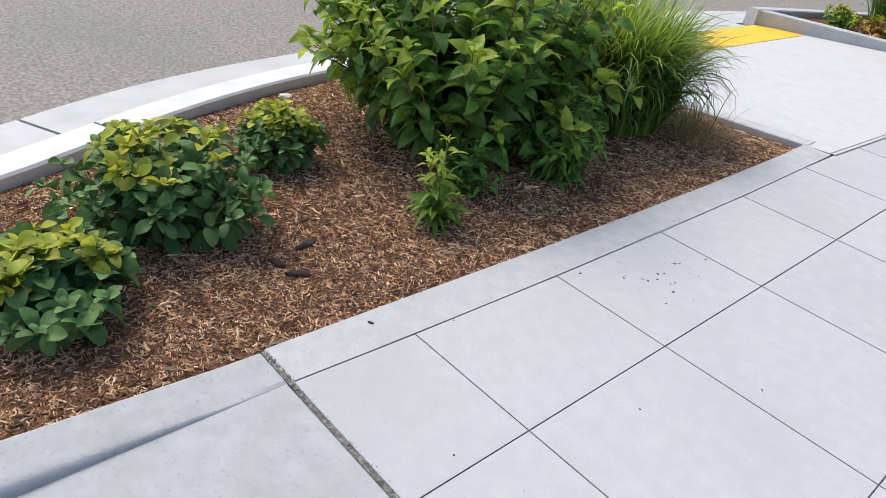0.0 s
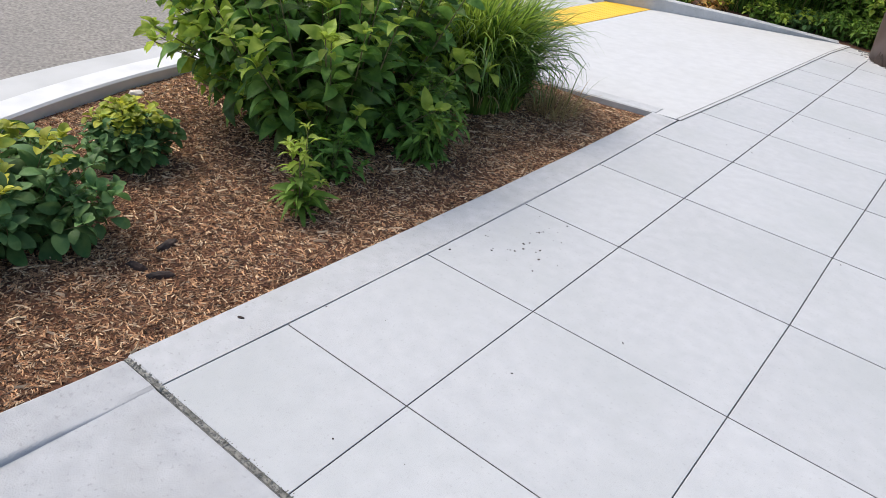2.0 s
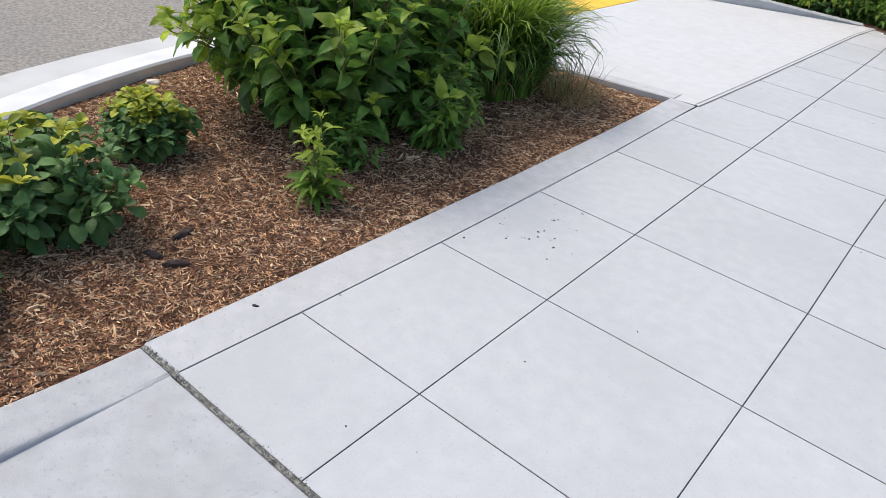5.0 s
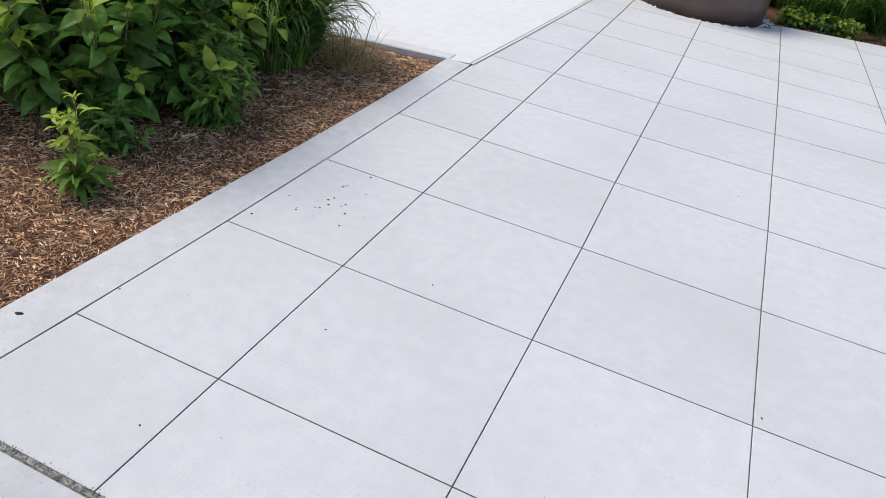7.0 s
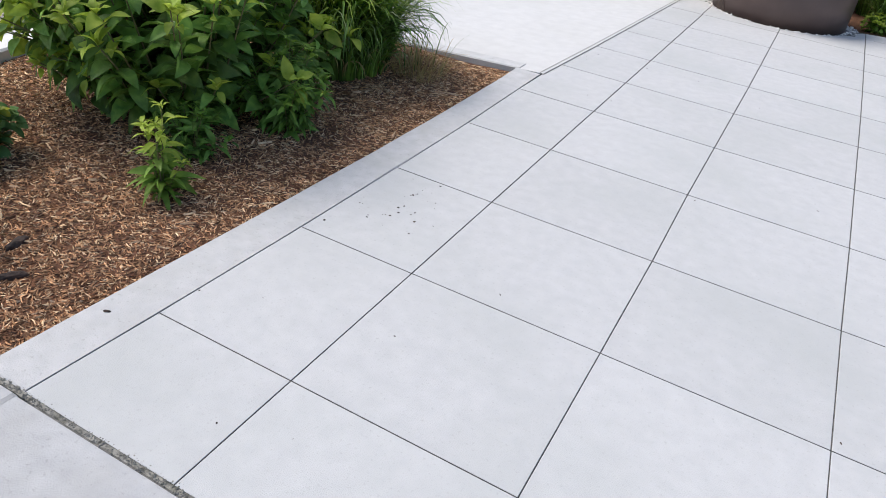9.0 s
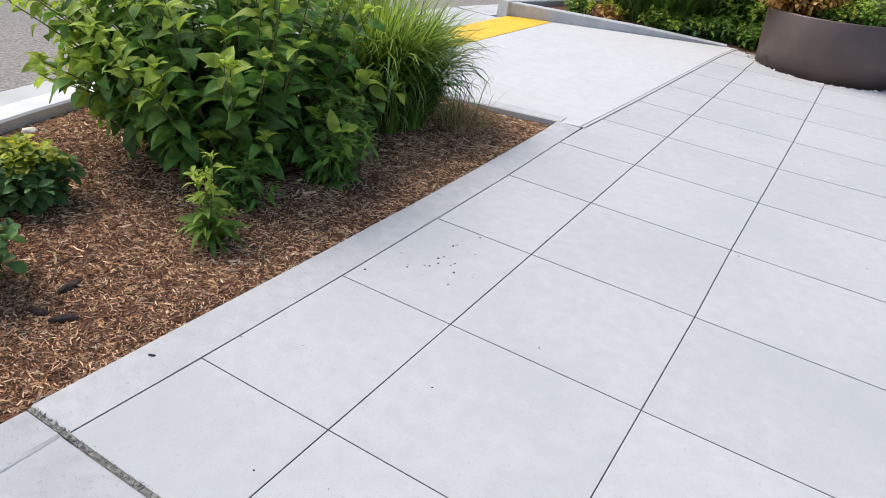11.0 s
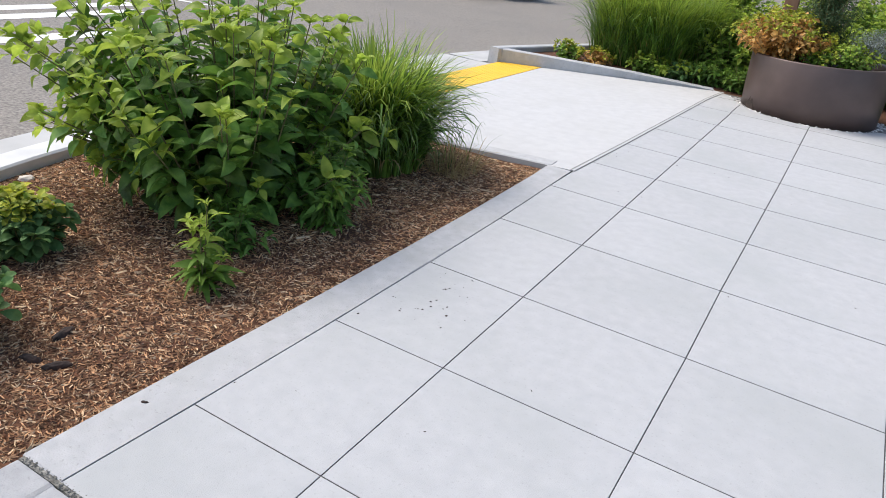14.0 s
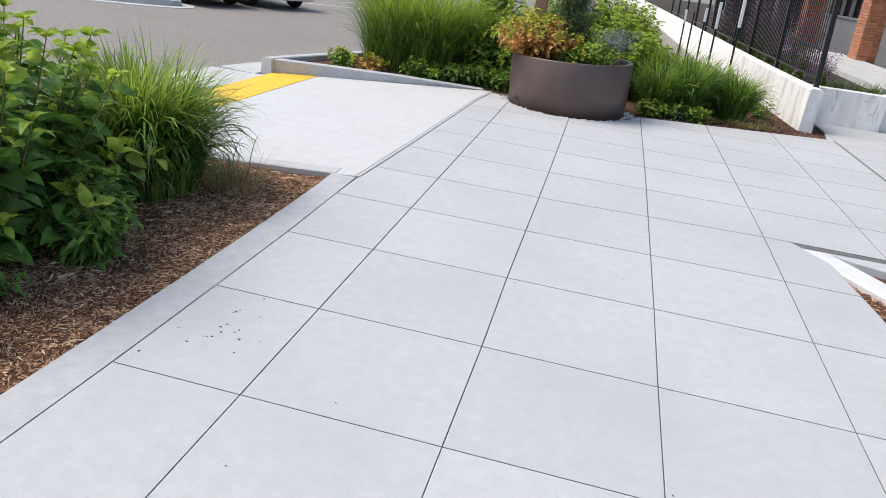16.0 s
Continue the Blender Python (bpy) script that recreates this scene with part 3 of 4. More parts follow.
def aim(p, d, roll, s):
    """A leaf's matrix: at p, its length along d, turned by roll about it, scaled by s; the upper face looks up."""
    d = Vector(d).normalized()
    side = Vector((0, 0, 1)).cross(d)
    side = side.normalized() if side.length > 1e-3 else Vector((0, 1, 0))
    up = d.cross(side)
    m = Matrix((d, side, up)).transposed() @ Matrix.Rotation(roll, 3, "X") * s
    m = m.to_4x4()
    m.translation = p
    return m


def stem_line(base, lean, height, reach, bow, n=7):
    """A stem that rises from base and leans outwards as it goes."""
    out = []
    for i in range(n + 1):
        s = i / n
        out.append(Vector(base) + Vector((math.cos(lean) * reach * s ** bow, math.sin(lean) * reach * s ** bow, height * (s - 0.12 * s * s))))
    return out


def shrub(ob, stems, spacing, shapes, mat, young, rng, leaf=1.0, bare=0.15, tuft=4, spread=1.0, apart=0, young_from=0.86, eye_side=None, stem_r=0.005, young_z=-1.0):
    """Leafy stems: leaves stand in opposite pairs up each stem and a tuft of young ones ends it."""
    bm = bmesh.new()
    old, fresh = [], []
    for line in stems:
        tube(bm, line, stem_r * 1.3, stem_r * 0.5, 5)
        total = sum((b - a).length for a, b in zip(line, line[1:]))
        n = max(2, int(total / spacing))
        turn = rng.uniform(0, 6.3)
        for i in range(int(n * bare), n + 1):
            s = i / n * (len(line) - 1)
            k = min(int(s), len(line) - 2)
            p = line[k].lerp(line[k + 1], s - k)
            axis = (line[k + 1] - line[k]).normalized()
            q = axis.to_track_quat("Z", "Y")
            turn += math.pi / 2 + rng.normal(0, 0.3)
            for a in (turn, turn + math.pi):
                d = q @ Vector((math.cos(a), math.sin(a), 0))
                d = d + axis * rng.uniform(0.05, 0.7) + Vector((0, 0, rng.uniform(-0.22, 0.32)))
                size = leaf * rng.uniform(0.5, 1.18) * (1.0 - 0.35 * max(0, i / n - 0.7) / 0.3)
                late = i / n > young_from + rng.normal(0, 0.06) and p.z > young_z
                (fresh if late else old).append((int(rng.integers(len(shapes))), aim(p + d.normalized() * 0.012, d, rng.normal(0, 0.5), size * spread)))
        for j in range(tuft):
            a = turn + j * 2 * math.pi / max(1, tuft)
            d = Vector((math.cos(a), math.sin(a), rng.uniform(0.5, 1.3)))
            (fresh if line[-1].z > young_z else old).append((int(rng.integers(len(shapes))), aim(line[-1], d, rng.normal(0, 0.4), leaf * rng.uniform(0.35, 0.6))))
    tagged(part("branchwork", bm, STEM, ob), kind="stuff")
    if apart:
        key = lambda e: (e[1].translation - Vector(eye_side)).length
        old.sort(key=key)
        leaves_apart("leaf", shapes, old[:apart], mat, ob)
        old = old[apart:]
    joined("foliage", shapes, old, mat, ob)
    joined("young_foliage", shapes, fresh, young, ob)


def grass(ob, blades, height, base_r, arch, rng, mat, dry=0.04, width=0.008, light=0.0, bend=(0.6, 3.0)):
    """A clump of arching blades: the outer ones lean out and bow over."""
    # light: share of tall pale blades with sunlight painted into their colour
    kinds = (("blades", int(blades * (1 - light)), mat, 0.32, 1.0), ("light_blades", int(blades * light), BLADE_SUNLIT, 0.76, 1.08), ("dry_blades", int(blades * dry), BLADE_DRY, 0.2, 0.5))
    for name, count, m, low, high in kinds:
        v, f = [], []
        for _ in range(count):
            a, u = rng.uniform(0, 6.283), math.sqrt(rng.random()) * (0.7 if m is BLADE_SUNLIT else 1)
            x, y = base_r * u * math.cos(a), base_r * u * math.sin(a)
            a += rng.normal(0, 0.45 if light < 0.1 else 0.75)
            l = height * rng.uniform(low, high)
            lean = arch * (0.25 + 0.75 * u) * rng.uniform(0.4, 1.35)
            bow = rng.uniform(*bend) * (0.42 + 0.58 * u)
            o, n = len(v), 7
            w0 = width * rng.uniform(0.6, 1.25)
            sx, sy = -math.sin(a), math.cos(a)
            twist = rng.normal(0, 0.6)
            d = z = 0.0
            for i in range(n + 1):
                s = i / n
                w = w0 * (1 - s ** 3.2) * 0.5 + 0.0004
                px, py = x + math.cos(a) * d, y + math.sin(a) * d
                tx, ty = sx * math.cos(twist) * w, sy * math.cos(twist) * w
                v += [(px - tx, py - ty, z), (px + tx, py + ty, z + math.sin(twist) * w)]
                angle = min(2.8, lean * (0.45 + 0.55 * s) + bow * s ** 1.9)
                d += l / n * math.sin(angle)
                z = max(0.01, z + l / n * math.cos(angle))
            f += [(o + 2 * i, o + 2 * i + 1, o + 2 * i + 3, o + 2 * i + 2) for i in range(n)]
        if count:
            tagged(raw(name, v, f, m, ob, smooth=True), kind="stuff")


BROAD = [leaf_mesh(0.135, 0.076, 0.95, 0.45, 0.18, twist=0.4), leaf_mesh(0.125, 0.064, 0.92, 0.30, 0.40, twist=-0.5, wave=0.03), leaf_mesh(0.150, 0.072, 0.98, 0.55, 0.08, wave=0.04), leaf_mesh(0.115, 0.066, 0.95, 0.75, 0.26, twist=-0.25), leaf_mesh(0.145, 0.080, 0.92, 0.25, 0.30, twist=0.6, wave=0.05)]
ROUND = [leaf_mesh(0.088, 0.056, 0.55, 0.35, 0.20, 6, 0.6, 0.3, 0.03), leaf_mesh(0.072, 0.050, 0.58, 0.2, 0.4, 6, 0.55, -0.4), leaf_mesh(0.098, 0.056, 0.52, 0.5, 0.05, 6, 0.6, 0.2, 0.04), leaf_mesh(0.080, 0.046, 0.55, 0.6, 0.3, 6, 0.6, -0.2)]
NARROW = [leaf_mesh(0.085, 0.026, 0.95, 0.3, 0.3), leaf_mesh(0.075, 0.023, 0.95, 0.3, 0.5)]
SPIKE = [leaf_mesh(0.05, 0.008, 1.0, 0.2, 0.1, 2)]

# the big leafy shrub
rng = np.random.default_rng(11)
ob = thing("leafy_shrub", "large leafy shrub with pointed green leaves and pale young tips", "shrub", -1.47, 1.68, -0.04)
stems = []
for _ in range(128):
    a, out = rng.uniform(0, 6.283), rng.random() ** 0.5
    h = 1.47 * (1 - 0.34 * out ** 3) * rng.uniform(0.78, 1.06)
    if rng.random() < 0.35:
        h *= rng.uniform(0.35, 0.8)
    line = stem_line((0.22 * out * math.cos(a), 0.28 * out * math.sin(a), 0), a, h, 0.64 * out, 0.75)
    stems.append([Vector((p.x * 1.04, p.y * 1.12, p.z)) for p in line])
# longer stems that arch out over the mulch
for k in range(26):
    a = -2.35 + rng.normal(0, 0.3)
    stems.append(stem_line((0.0, -0.12, 0), a, rng.uniform(0.4, 1.45), rng.uniform(0.8, 1.12), rng.uniform(0.95, 1.25)))
for a, h, reach in ((-1.8, 1.5, 0.6), (2.6, 1.55, 0.5), (-1.7, 0.5, 0.75), (-1.5, 0.42, 0.7), (-1.9, 0.4, 0.78)):
    stems.append(stem_line((0.0, -0.1, 0), a, h, reach, 1.15))
shrub(ob, stems, 0.082, BROAD, LEAF, LEAF_YOUNG, rng, 1.28, 0.06, 4, apart=300, eye_side=(2.6, -3.0, 1.3), stem_r=0.006)

# smaller plants in the bed
def small_shrub(name, label, x, y, r, h, stems_n, shapes, mat, young, seed, spacing=0.04, leaf=1.0, apart=0, young_from=0.8, bow=1.3, bare=0.1, young_z=0.0):
    rng = np.random.default_rng(seed)
    ob = thing(name, label, "shrub", x, y, mulch_z(x, y) - 0.01)
    stems = []
    for _ in range(stems_n):
        a, out = rng.uniform(0, 6.283), rng.random() ** 0.6
        hh = h * (1 - 0.55 * out ** 2) * rng.uniform(0.8, 1.1)
        stems.append(stem_line((0.25 * r * math.cos(a) * out, 0.25 * r * math.sin(a) * out, 0), a, hh, r * 0.85 * out, bow, 5))
    shrub(ob, stems, spacing, shapes, mat, young, rng, leaf, bare, 4, apart=apart, eye_side=(2.5, -1.5, 1.5), stem_r=0.003, young_from=young_from, young_z=h * young_z)
    return ob


LOW = "low mounded shrub with rounded green leaves and golden new tips"
small_shrub("low_shrub", LOW, -1.65, 0.34, 0.23, 0.38, 56, ROUND, LEAF_BLUE, LEAF_GOLD, 3, 0.040, 1.1, 150, 0.78, 1.0, 0.1, 0.60)
small_shrub("low_shrub", "wide ragged low shrub with rounded green leaves and golden tips", -1.30, -0.46, 0.44, 0.50, 62, ROUND, LEAF_BLUE, LEAF_GOLD, 4, 0.05, 1.45, 250, 0.86, 1.0, 0.1, 0.70)
small_shrub("low_shrub", LOW, -0.87, -1.08, 0.29, 0.31, 48, ROUND, LEAF_BLUE, LEAF_GOLD, 5, 0.044, 1.5, 200, 0.82, 1.0, 0.1, 0.60)
spindly = small_shrub("spindly_shrub", "thin young shrub with narrow pale green leaves", -0.72, 0.69, 0.12, 0.50, 7, NARROW, LEAF_NARROW, LEAF_YOUNG, 6, 0.05, 1.35, 100, 0.6)
# pointed leaves in a ring round the foot of the thin shrub
rng = np.random.default_rng(61)
LANCE = [leaf_mesh(0.19, 0.042, 1.0, 0.3, 0.35), leaf_mesh(0.16, 0.036, 1.0, 0.25, 0.5)]
ring = []
for i in range(26):
    a = i * 2.4 + rng.normal(0, 0.2)
    d = Vector((math.cos(a), math.sin(a), rng.uniform(0.05, 0.9)))
    ring.append((i % 2, aim(Vector((0.015 * math.cos(a), 0.015 * math.sin(a), 0.03 + 0.1 * rng.random())), d, rng.normal(0, 0.3), rng.uniform(0.6, 1.0))))
leaves_apart("leaf", LANCE, ring, LEAF_NARROW, spindly)
small_shrub("narrow_leaved_shrub", "bushy shrub with narrow pointed green leaves", -0.80, 1.74, 0.26, 0.58, 30, NARROW, LEAF, LEAF_NARROW, 7, 0.04, 1.6, 150, 0.9, 1.5)
small_shrub("narrow_leaved_shrub", "low shrub with narrow pointed dark green leaves", -0.92, 1.08, 0.20, 0.34, 16, NARROW, LEAF, LEAF_NARROW, 8, 0.034, 1.4, 60, 0.95, 1.5)
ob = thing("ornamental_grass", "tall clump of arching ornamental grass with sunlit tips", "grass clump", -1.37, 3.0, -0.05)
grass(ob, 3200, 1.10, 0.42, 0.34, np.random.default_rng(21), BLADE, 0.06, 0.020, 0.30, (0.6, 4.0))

ob = thing("dry_grass", "tuft of dry straw-coloured grass in the mulch", "grass clump", -0.78, 3.30, -0.05)
grass(ob, 10, 0.72, 0.20, 0.9, np.random.default_rng(22), BLADE, 22.0, 0.006)

# loose bits on the mulch
def lump(name, label, category, x, y, z, sx, sy, sz, mat, seed, rz=0.0):
    bm = bmesh.new()
    bmesh.ops.create_icosphere(bm, subdivisions=3, radius=1)
    for v in bm.verts:
        k = 1 + 0.35 * noise.noise(v.co * 1.7 + Vector((seed, 0, 0))) + 0.15 * noise.noise(v.co * 5 + Vector((0, seed, 0)))
        v.co = Vector((v.co.x * sx * k, v.co.y * sy * k, max(-0.6, v.co.z) * sz * k))
    for f in bm.faces:
        f.smooth = True
    ob = part(name, bm, mat)
    ob.matrix_basis = pose(x, y, z + sz * 0.4, 0, 0, rz)
    return tagged(ob, label, category)


lump("stone", "pale rounded stone on the mulch", "stone", -2.62, 0.95, mulch_z(-2.62, 0.95), 0.055, 0.035, 0.022, STONE, 3, 40)
for k, (x, y, s, rz) in enumerate(((-0.74, -0.20, 0.046, 20), (-0.81, -0.01, 0.060, 100), (-0.63, -0.16, 0.052, 60))):
    lump("bark_piece", "dark curled piece of bark on the mulch", "bark", x, y, mulch_z(x, y), s, s * 0.36, 0.018, BARK, k + 5, rz)
lump("bark_crumb", "small dark crumb of bark on the kerb", "bark", -0.165, -0.11, 0.0, 0.014, 0.006, 0.005, BARK, 9, 30)


# ---- round planter ----
pot = thing("round_planter", "large round bronze-brown metal planter with rolled rim", "planter", POT_X, POT_Y, -0.03)
pot.rotation_euler = (0, radians(-2), 0)
POT_H = 0.74
part("bowl", turned([(POT_R - 0.12, 0.0), (POT_R, 0.0), (POT_R + 0.012, 0.30), (POT_R + 0.015, POT_H - 0.012), (POT_R + 0.010, POT_H), (POT_R - 0.050, POT_H), (POT_R - 0.056, POT_H - 0.012), (POT_R - 0.06, POT_H - 0.2)], 96), BRONZE, pot)
rng = np.random.default_rng(77)
v, f = [], []
for i, a in enumerate(np.linspace(-2.62, -2.36, 14)):
    top = 0.21 * math.sin(math.pi * (i + 0.5) / 14) ** 0.6 * rng.uniform(0.65, 1.0) + 0.01
    for z in (0.004, top * 0.5, top):
        q = POT_R + 0.002 + 0.04 * z
        v.append((q * math.cos(a), q * math.sin(a), z))
    if i:
        o = 3 * i
        f += [(o - 3, o, o + 1, o - 2), (o - 2, o + 1, o + 2, o - 1)]
raw("stain", v, f, BARK, pot, "dark rusty water stain")
bm = turned([(0.001, POT_H - 0.06), (POT_R - 0.3, POT_H - 0.07), (POT_R - 0.052, POT_H - 0.10)], 40)
part("soil", bm, POTSOIL, pot)


def potted(name, label, x, y, z, r, h, n, shapes, mat, young, seed, spacing, leaf, bow=1.3, bare=0.05, young_from=0.8):
    rng = np.random.default_rng(seed)
    ob = thing(name, label, "plant", x, y, z)
    stems = []
    for _ in range(n):
        a, out = rng.uniform(0, 6.283), rng.random() ** 0.6
        hh = h * (1 - 0.5 * out ** 2) * rng.uniform(0.8, 1.1)
        stems.append(stem_line((0.3 * r * math.cos(a) * out, 0.3 * r * math.sin(a) * out, 0), a, hh, r * 0.85 * out, bow, 5))
    shrub(ob, stems, spacing, shapes, mat, young, rng, leaf, bare, 4, stem_r=0.004, young_from=young_from)
    return ob


POT_TOP = POT_H - 0.10
potted("amber_foliage_plant", "bushy plant with amber, orange and yellow-green leaves in the planter", 0.74, 9.08, POT_TOP, 0.58, 0.66, 150, ROUND, AMBER, LEAF_GOLD, 31, 0.045, 1.0, bow=0.9, young_from=0.86)
potted("green_foliage_plant", "low green leafy plant in the planter", 1.24, 8.88, POT_TOP, 0.22, 0.24, 22, ROUND, LEAF_NARROW, LEAF_GOLD, 32, 0.045, 0.9)
potted("green_foliage_plant", "low green leafy plant in the planter", 1.60, 8.98, POT_TOP, 0.30, 0.40, 40, ROUND, LEAF_NARROW, LEAF_YOUNG, 33, 0.045, 0.85)
ob = thing("lavender_bush", "grey-green lavender bush in the planter", "plant", 1.78, 9.35, POT_TOP)
rng = np.random.default_rng(34)
shrub(ob, [stem_line((0, 0, 0), rng.uniform(0, 6.3), rng.uniform(0.35, 0.58), rng.uniform(0.02, 0.36), 1.1, 5) for _ in range(160)], 0.03, SPIKE, LAVENDER, LAVENDER, rng, 1.2, 0.2, 3, stem_r=0.002)
ob = thing("columnar_conifer", "dark green upright conifer in the planter", "conifer", 1.16, 9.45, POT_TOP)
rng = np.random.default_rng(35)
shrub(ob, [stem_line((0, 0, rng.uniform(0, 0.75)), rng.uniform(0, 6.3), rng.uniform(0.35, 0.6), rng.uniform(0.10, 0.42), 0.75, 5) for _ in range(260)], 0.026, SPIKE, CONIFER, CONIFER, rng, 1.7, 0.1, 3, stem_r=0.003)

# ---- bed behind the planter ----
far_bed = structure(raw("far_planting_bed", [(-2.95, 8.80, 0.0), (0.0, 9.46, -0.02), (0.4, 8.5, -0.03), (2.1, 8.5, -0.03), (2.36, 9.40, -0.03), (5.22, 10.12, -0.03), (5.2, 11.8, -0.02), (4.8, 20, 0), (1.0, 15.3, 0), (-0.9, 13.6, 0), (-2.1, 11.8, 0), (-2.75, 10.1, 0)], [tuple(range(12))], SOIL), "planting bed with dark soil and mulch behind the planter", "ground")
fk = structure(new("bed_kerb"), "grey concrete kerb tapering down beside the ramp", "kerb")


def flank(i, p):
    return float(np.interp(p[0], [-3.1, -1.2, 0.0], [0.075, 0.055, 0.008]))


line = [(x, float(np.interp(x, [-3.06, -2.42, 0.0], [8.66, 8.85, 9.46]))) for x in np.linspace(-3.06, 0.0, 24)]
part("kerb_length", swept(line, [(0.0, -0.3), (0.0, -0.01), (0.015, 0.0), (0.14, 0.0), (0.155, -0.01), (0.155, -0.3)], flank), KERB, fk)
line = smooth_line([(-3.08, 8.60), (-2.97, 9.0), (-2.62, 10.1), (-1.95, 11.9), (-0.75, 13.8), (1.5, 16.0)], 0.25)
part("kerb_length", swept(line, [(-0.02, -0.3), (-0.02, 0.07), (-0.005, 0.085), (0.13, 0.085), (0.16, 0.07), (0.185, -0.3)]), KERB, fk)

# pebbles round the foot of the planter
rng = np.random.default_rng(5)
base = bmesh.new()
bmesh.ops.create_icosphere(base, subdivisions=1, radius=1)
pv = np.array([v.co[:] for v in base.verts])
pf = [tuple(v.index for v in f.verts) for f in base.faces]
base.free()
spots = []
for _ in range(520):
    a = rng.uniform(-math.pi, 0.4)
    r = POT_R + rng.uniform(0.02, 0.16)
    x, y = POT_X + r * math.cos(a), POT_Y + r * math.sin(a)
    if y < paving_end(x) - 0.02 and x < 2.2:
        continue
    s = rng.uniform(0.010, 0.026)
    spots.append((0, Matrix.LocRotScale((x, y, -0.025 + s * 0.4), Euler((rng.uniform(0, 3), rng.uniform(0, 3), 0)), (s * 1.3, s, s * 0.7))))
ob = joined("pebbles", [(pv, pf)], spots, PEBBLE, None)
tagged(ob, "rounded white and grey pebbles round the planter foot", "pebbles")

FIELD = [
    # grass clumps: x, y, height, base radius, blades
    (-1.72, 10.25, 1.38, 0.44, 1700), (-1.12, 10.35, 1.38, 0.44, 1700), (-0.60, 10.75, 1.35, 0.36, 900),
    (2.60, 10.10, 0.85, 0.18, 600), (3.05, 10.35, 1.0, 0.20, 700), (2.85, 10.95, 1.05, 0.2, 500), (3.78, 10.62, 0.80, 0.20, 800), (2.4, 11.0, 1.0, 0.2, 450), (3.4, 10.9, 0.95, 0.2, 500),
]
for k, (x, y, h, r, n) in enumerate(FIELD):
    ob = thing("ornamental_grass", "tall clump of green ornamental grass in the far bed" if h > 1.2 else "short clump of green ornamental grass beside the wall", "grass clump", x, y, -0.03, group="grasses in the far bed")
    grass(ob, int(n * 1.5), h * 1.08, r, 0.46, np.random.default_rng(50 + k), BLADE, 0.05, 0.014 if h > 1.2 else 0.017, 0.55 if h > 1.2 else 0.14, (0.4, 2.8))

LEAFY = [
    # x, y, radius, height, stems, shapes, leaf, young, size
    (-2.30, 9.50, 0.28, 0.32, 30, ROUND, LEAF_NARROW, LEAF_GOLD, 1.1), (-1.85, 9.60, 0.26, 0.28, 28, ROUND, AMBER, LEAF_GOLD, 1.1),
    (-1.05, 9.75, 0.32, 0.34, 34, ROUND, LEAF_NARROW, LEAF_YOUNG, 1.2), (-0.60, 9.85, 0.32, 0.32, 32, ROUND, LEAF_BLUE, LEAF_YOUNG, 1.2),
    (-0.15, 9.95, 0.34, 0.42, 40, NARROW, LEAF, LEAF_NARROW, 1.7), (0.25, 9.85, 0.26, 0.40, 34, NARROW, LEAF, LEAF_NARROW, 1.6), (0.0, 10.45, 0.5, 1.25, 84, BROAD, LEAF_NARROW, LEAF_YOUNG, 0.9),
    (0.5, 10.7, 0.55, 1.4, 84, BROAD, LEAF_NARROW, LEAF_YOUNG, 0.9), (-0.2, 11.2, 0.65, 1.75, 90, BROAD, LEAF_NARROW, LEAF_YOUNG, 1.0),
    (0.8, 11.5, 0.7, 1.6, 80, BROAD, LEAF_NARROW, LEAF_YOUNG, 1.0), (1.9, 11.3, 0.65, 1.35, 80, BROAD, LEAF_NARROW, LEAF_YOUNG, 1.3), (2.3, 12.2, 0.62, 1.1, 70, BROAD, LEAF_NARROW, LEAF_YOUNG, 1.3), (1.3, 12.6, 0.8, 1.8, 70, BROAD, LEAF_NARROW, LEAF_YOUNG, 1.1),
    (2.2, 13.6, 0.5, 1.6, 66, BROAD, LEAF_NARROW, LEAF_YOUNG, 1.0), (2.6, 14.9, 0.45, 0.75, 46, BROAD, LEAF_NARROW, LEAF_YOUNG, 1.0), (1.95, 14.4, 0.7, 1.8, 60, BROAD, LEAF_NARROW, LEAF_YOUNG, 1.0), (3.05, 12.4, 0.3, 0.5, 30, NARROW, LEAF_NARROW, LEAF_YOUNG, 1.5),
    (2.50, 9.76, 0.22, 0.26, 30, ROUND, LEAF_NARROW, LEAF_YOUNG, 1.1), (2.92, 9.84, 0.22, 0.26, 30, ROUND, LEAF_BLUE, LEAF_YOUNG, 1.1), (3.2, 9.85, 0.2, 0.25, 20, ROUND, LEAF_NARROW, LEAF_YOUNG, 1.0),
    (4.35, 11.3, 0.22, 0.34, 18, NARROW, LEAF_NARROW, LEAF_YOUNG, 1.3), (4.2, 12.0, 0.28, 0.5, 26, NARROW, LEAF_NARROW, LEAF_YOUNG, 1.5), (4.0, 13.2, 0.3, 0.6, 28, NARROW, LEAF_NARROW, LEAF_YOUNG, 1.5),
]
for k, (x, y, r, h, n, shapes, m, yg, size) in enumerate(LEAFY):
    ob = potted("leafy_shrub", "leafy green shrub in the far bed", x, y, -0.03, r, h, n, shapes, m, yg, 70 + k, 0.07 if shapes is BROAD else 0.055, size, young_from=0.82 if h > 1.2 else 0.87)
    tagged(ob, "", "shrub", "shrubs in the far bed")
for k, (x, y) in enumerate(((3.3, 10.0), (3.42, 10.15), (3.75, 10.16), (4.05, 10.2), (4.25, 10.3), (3.9, 10.12))):
    ob = thing("dry_grass", "low tuft of dry brown grass at the pavement edge", "grass clump", x, y, -0.03)
    grass(ob, 12, 0.26, 0.13, 1.0, np.random.default_rng(90 + k), BLADE, 14.0, 0.012)


def on_far(rng):
    x = rng.uniform(2.4, 5.1)
    y = rng.uniform(9.40 + (x - 2.36) * 0.255, 12.0)
    return x, y, -0.03


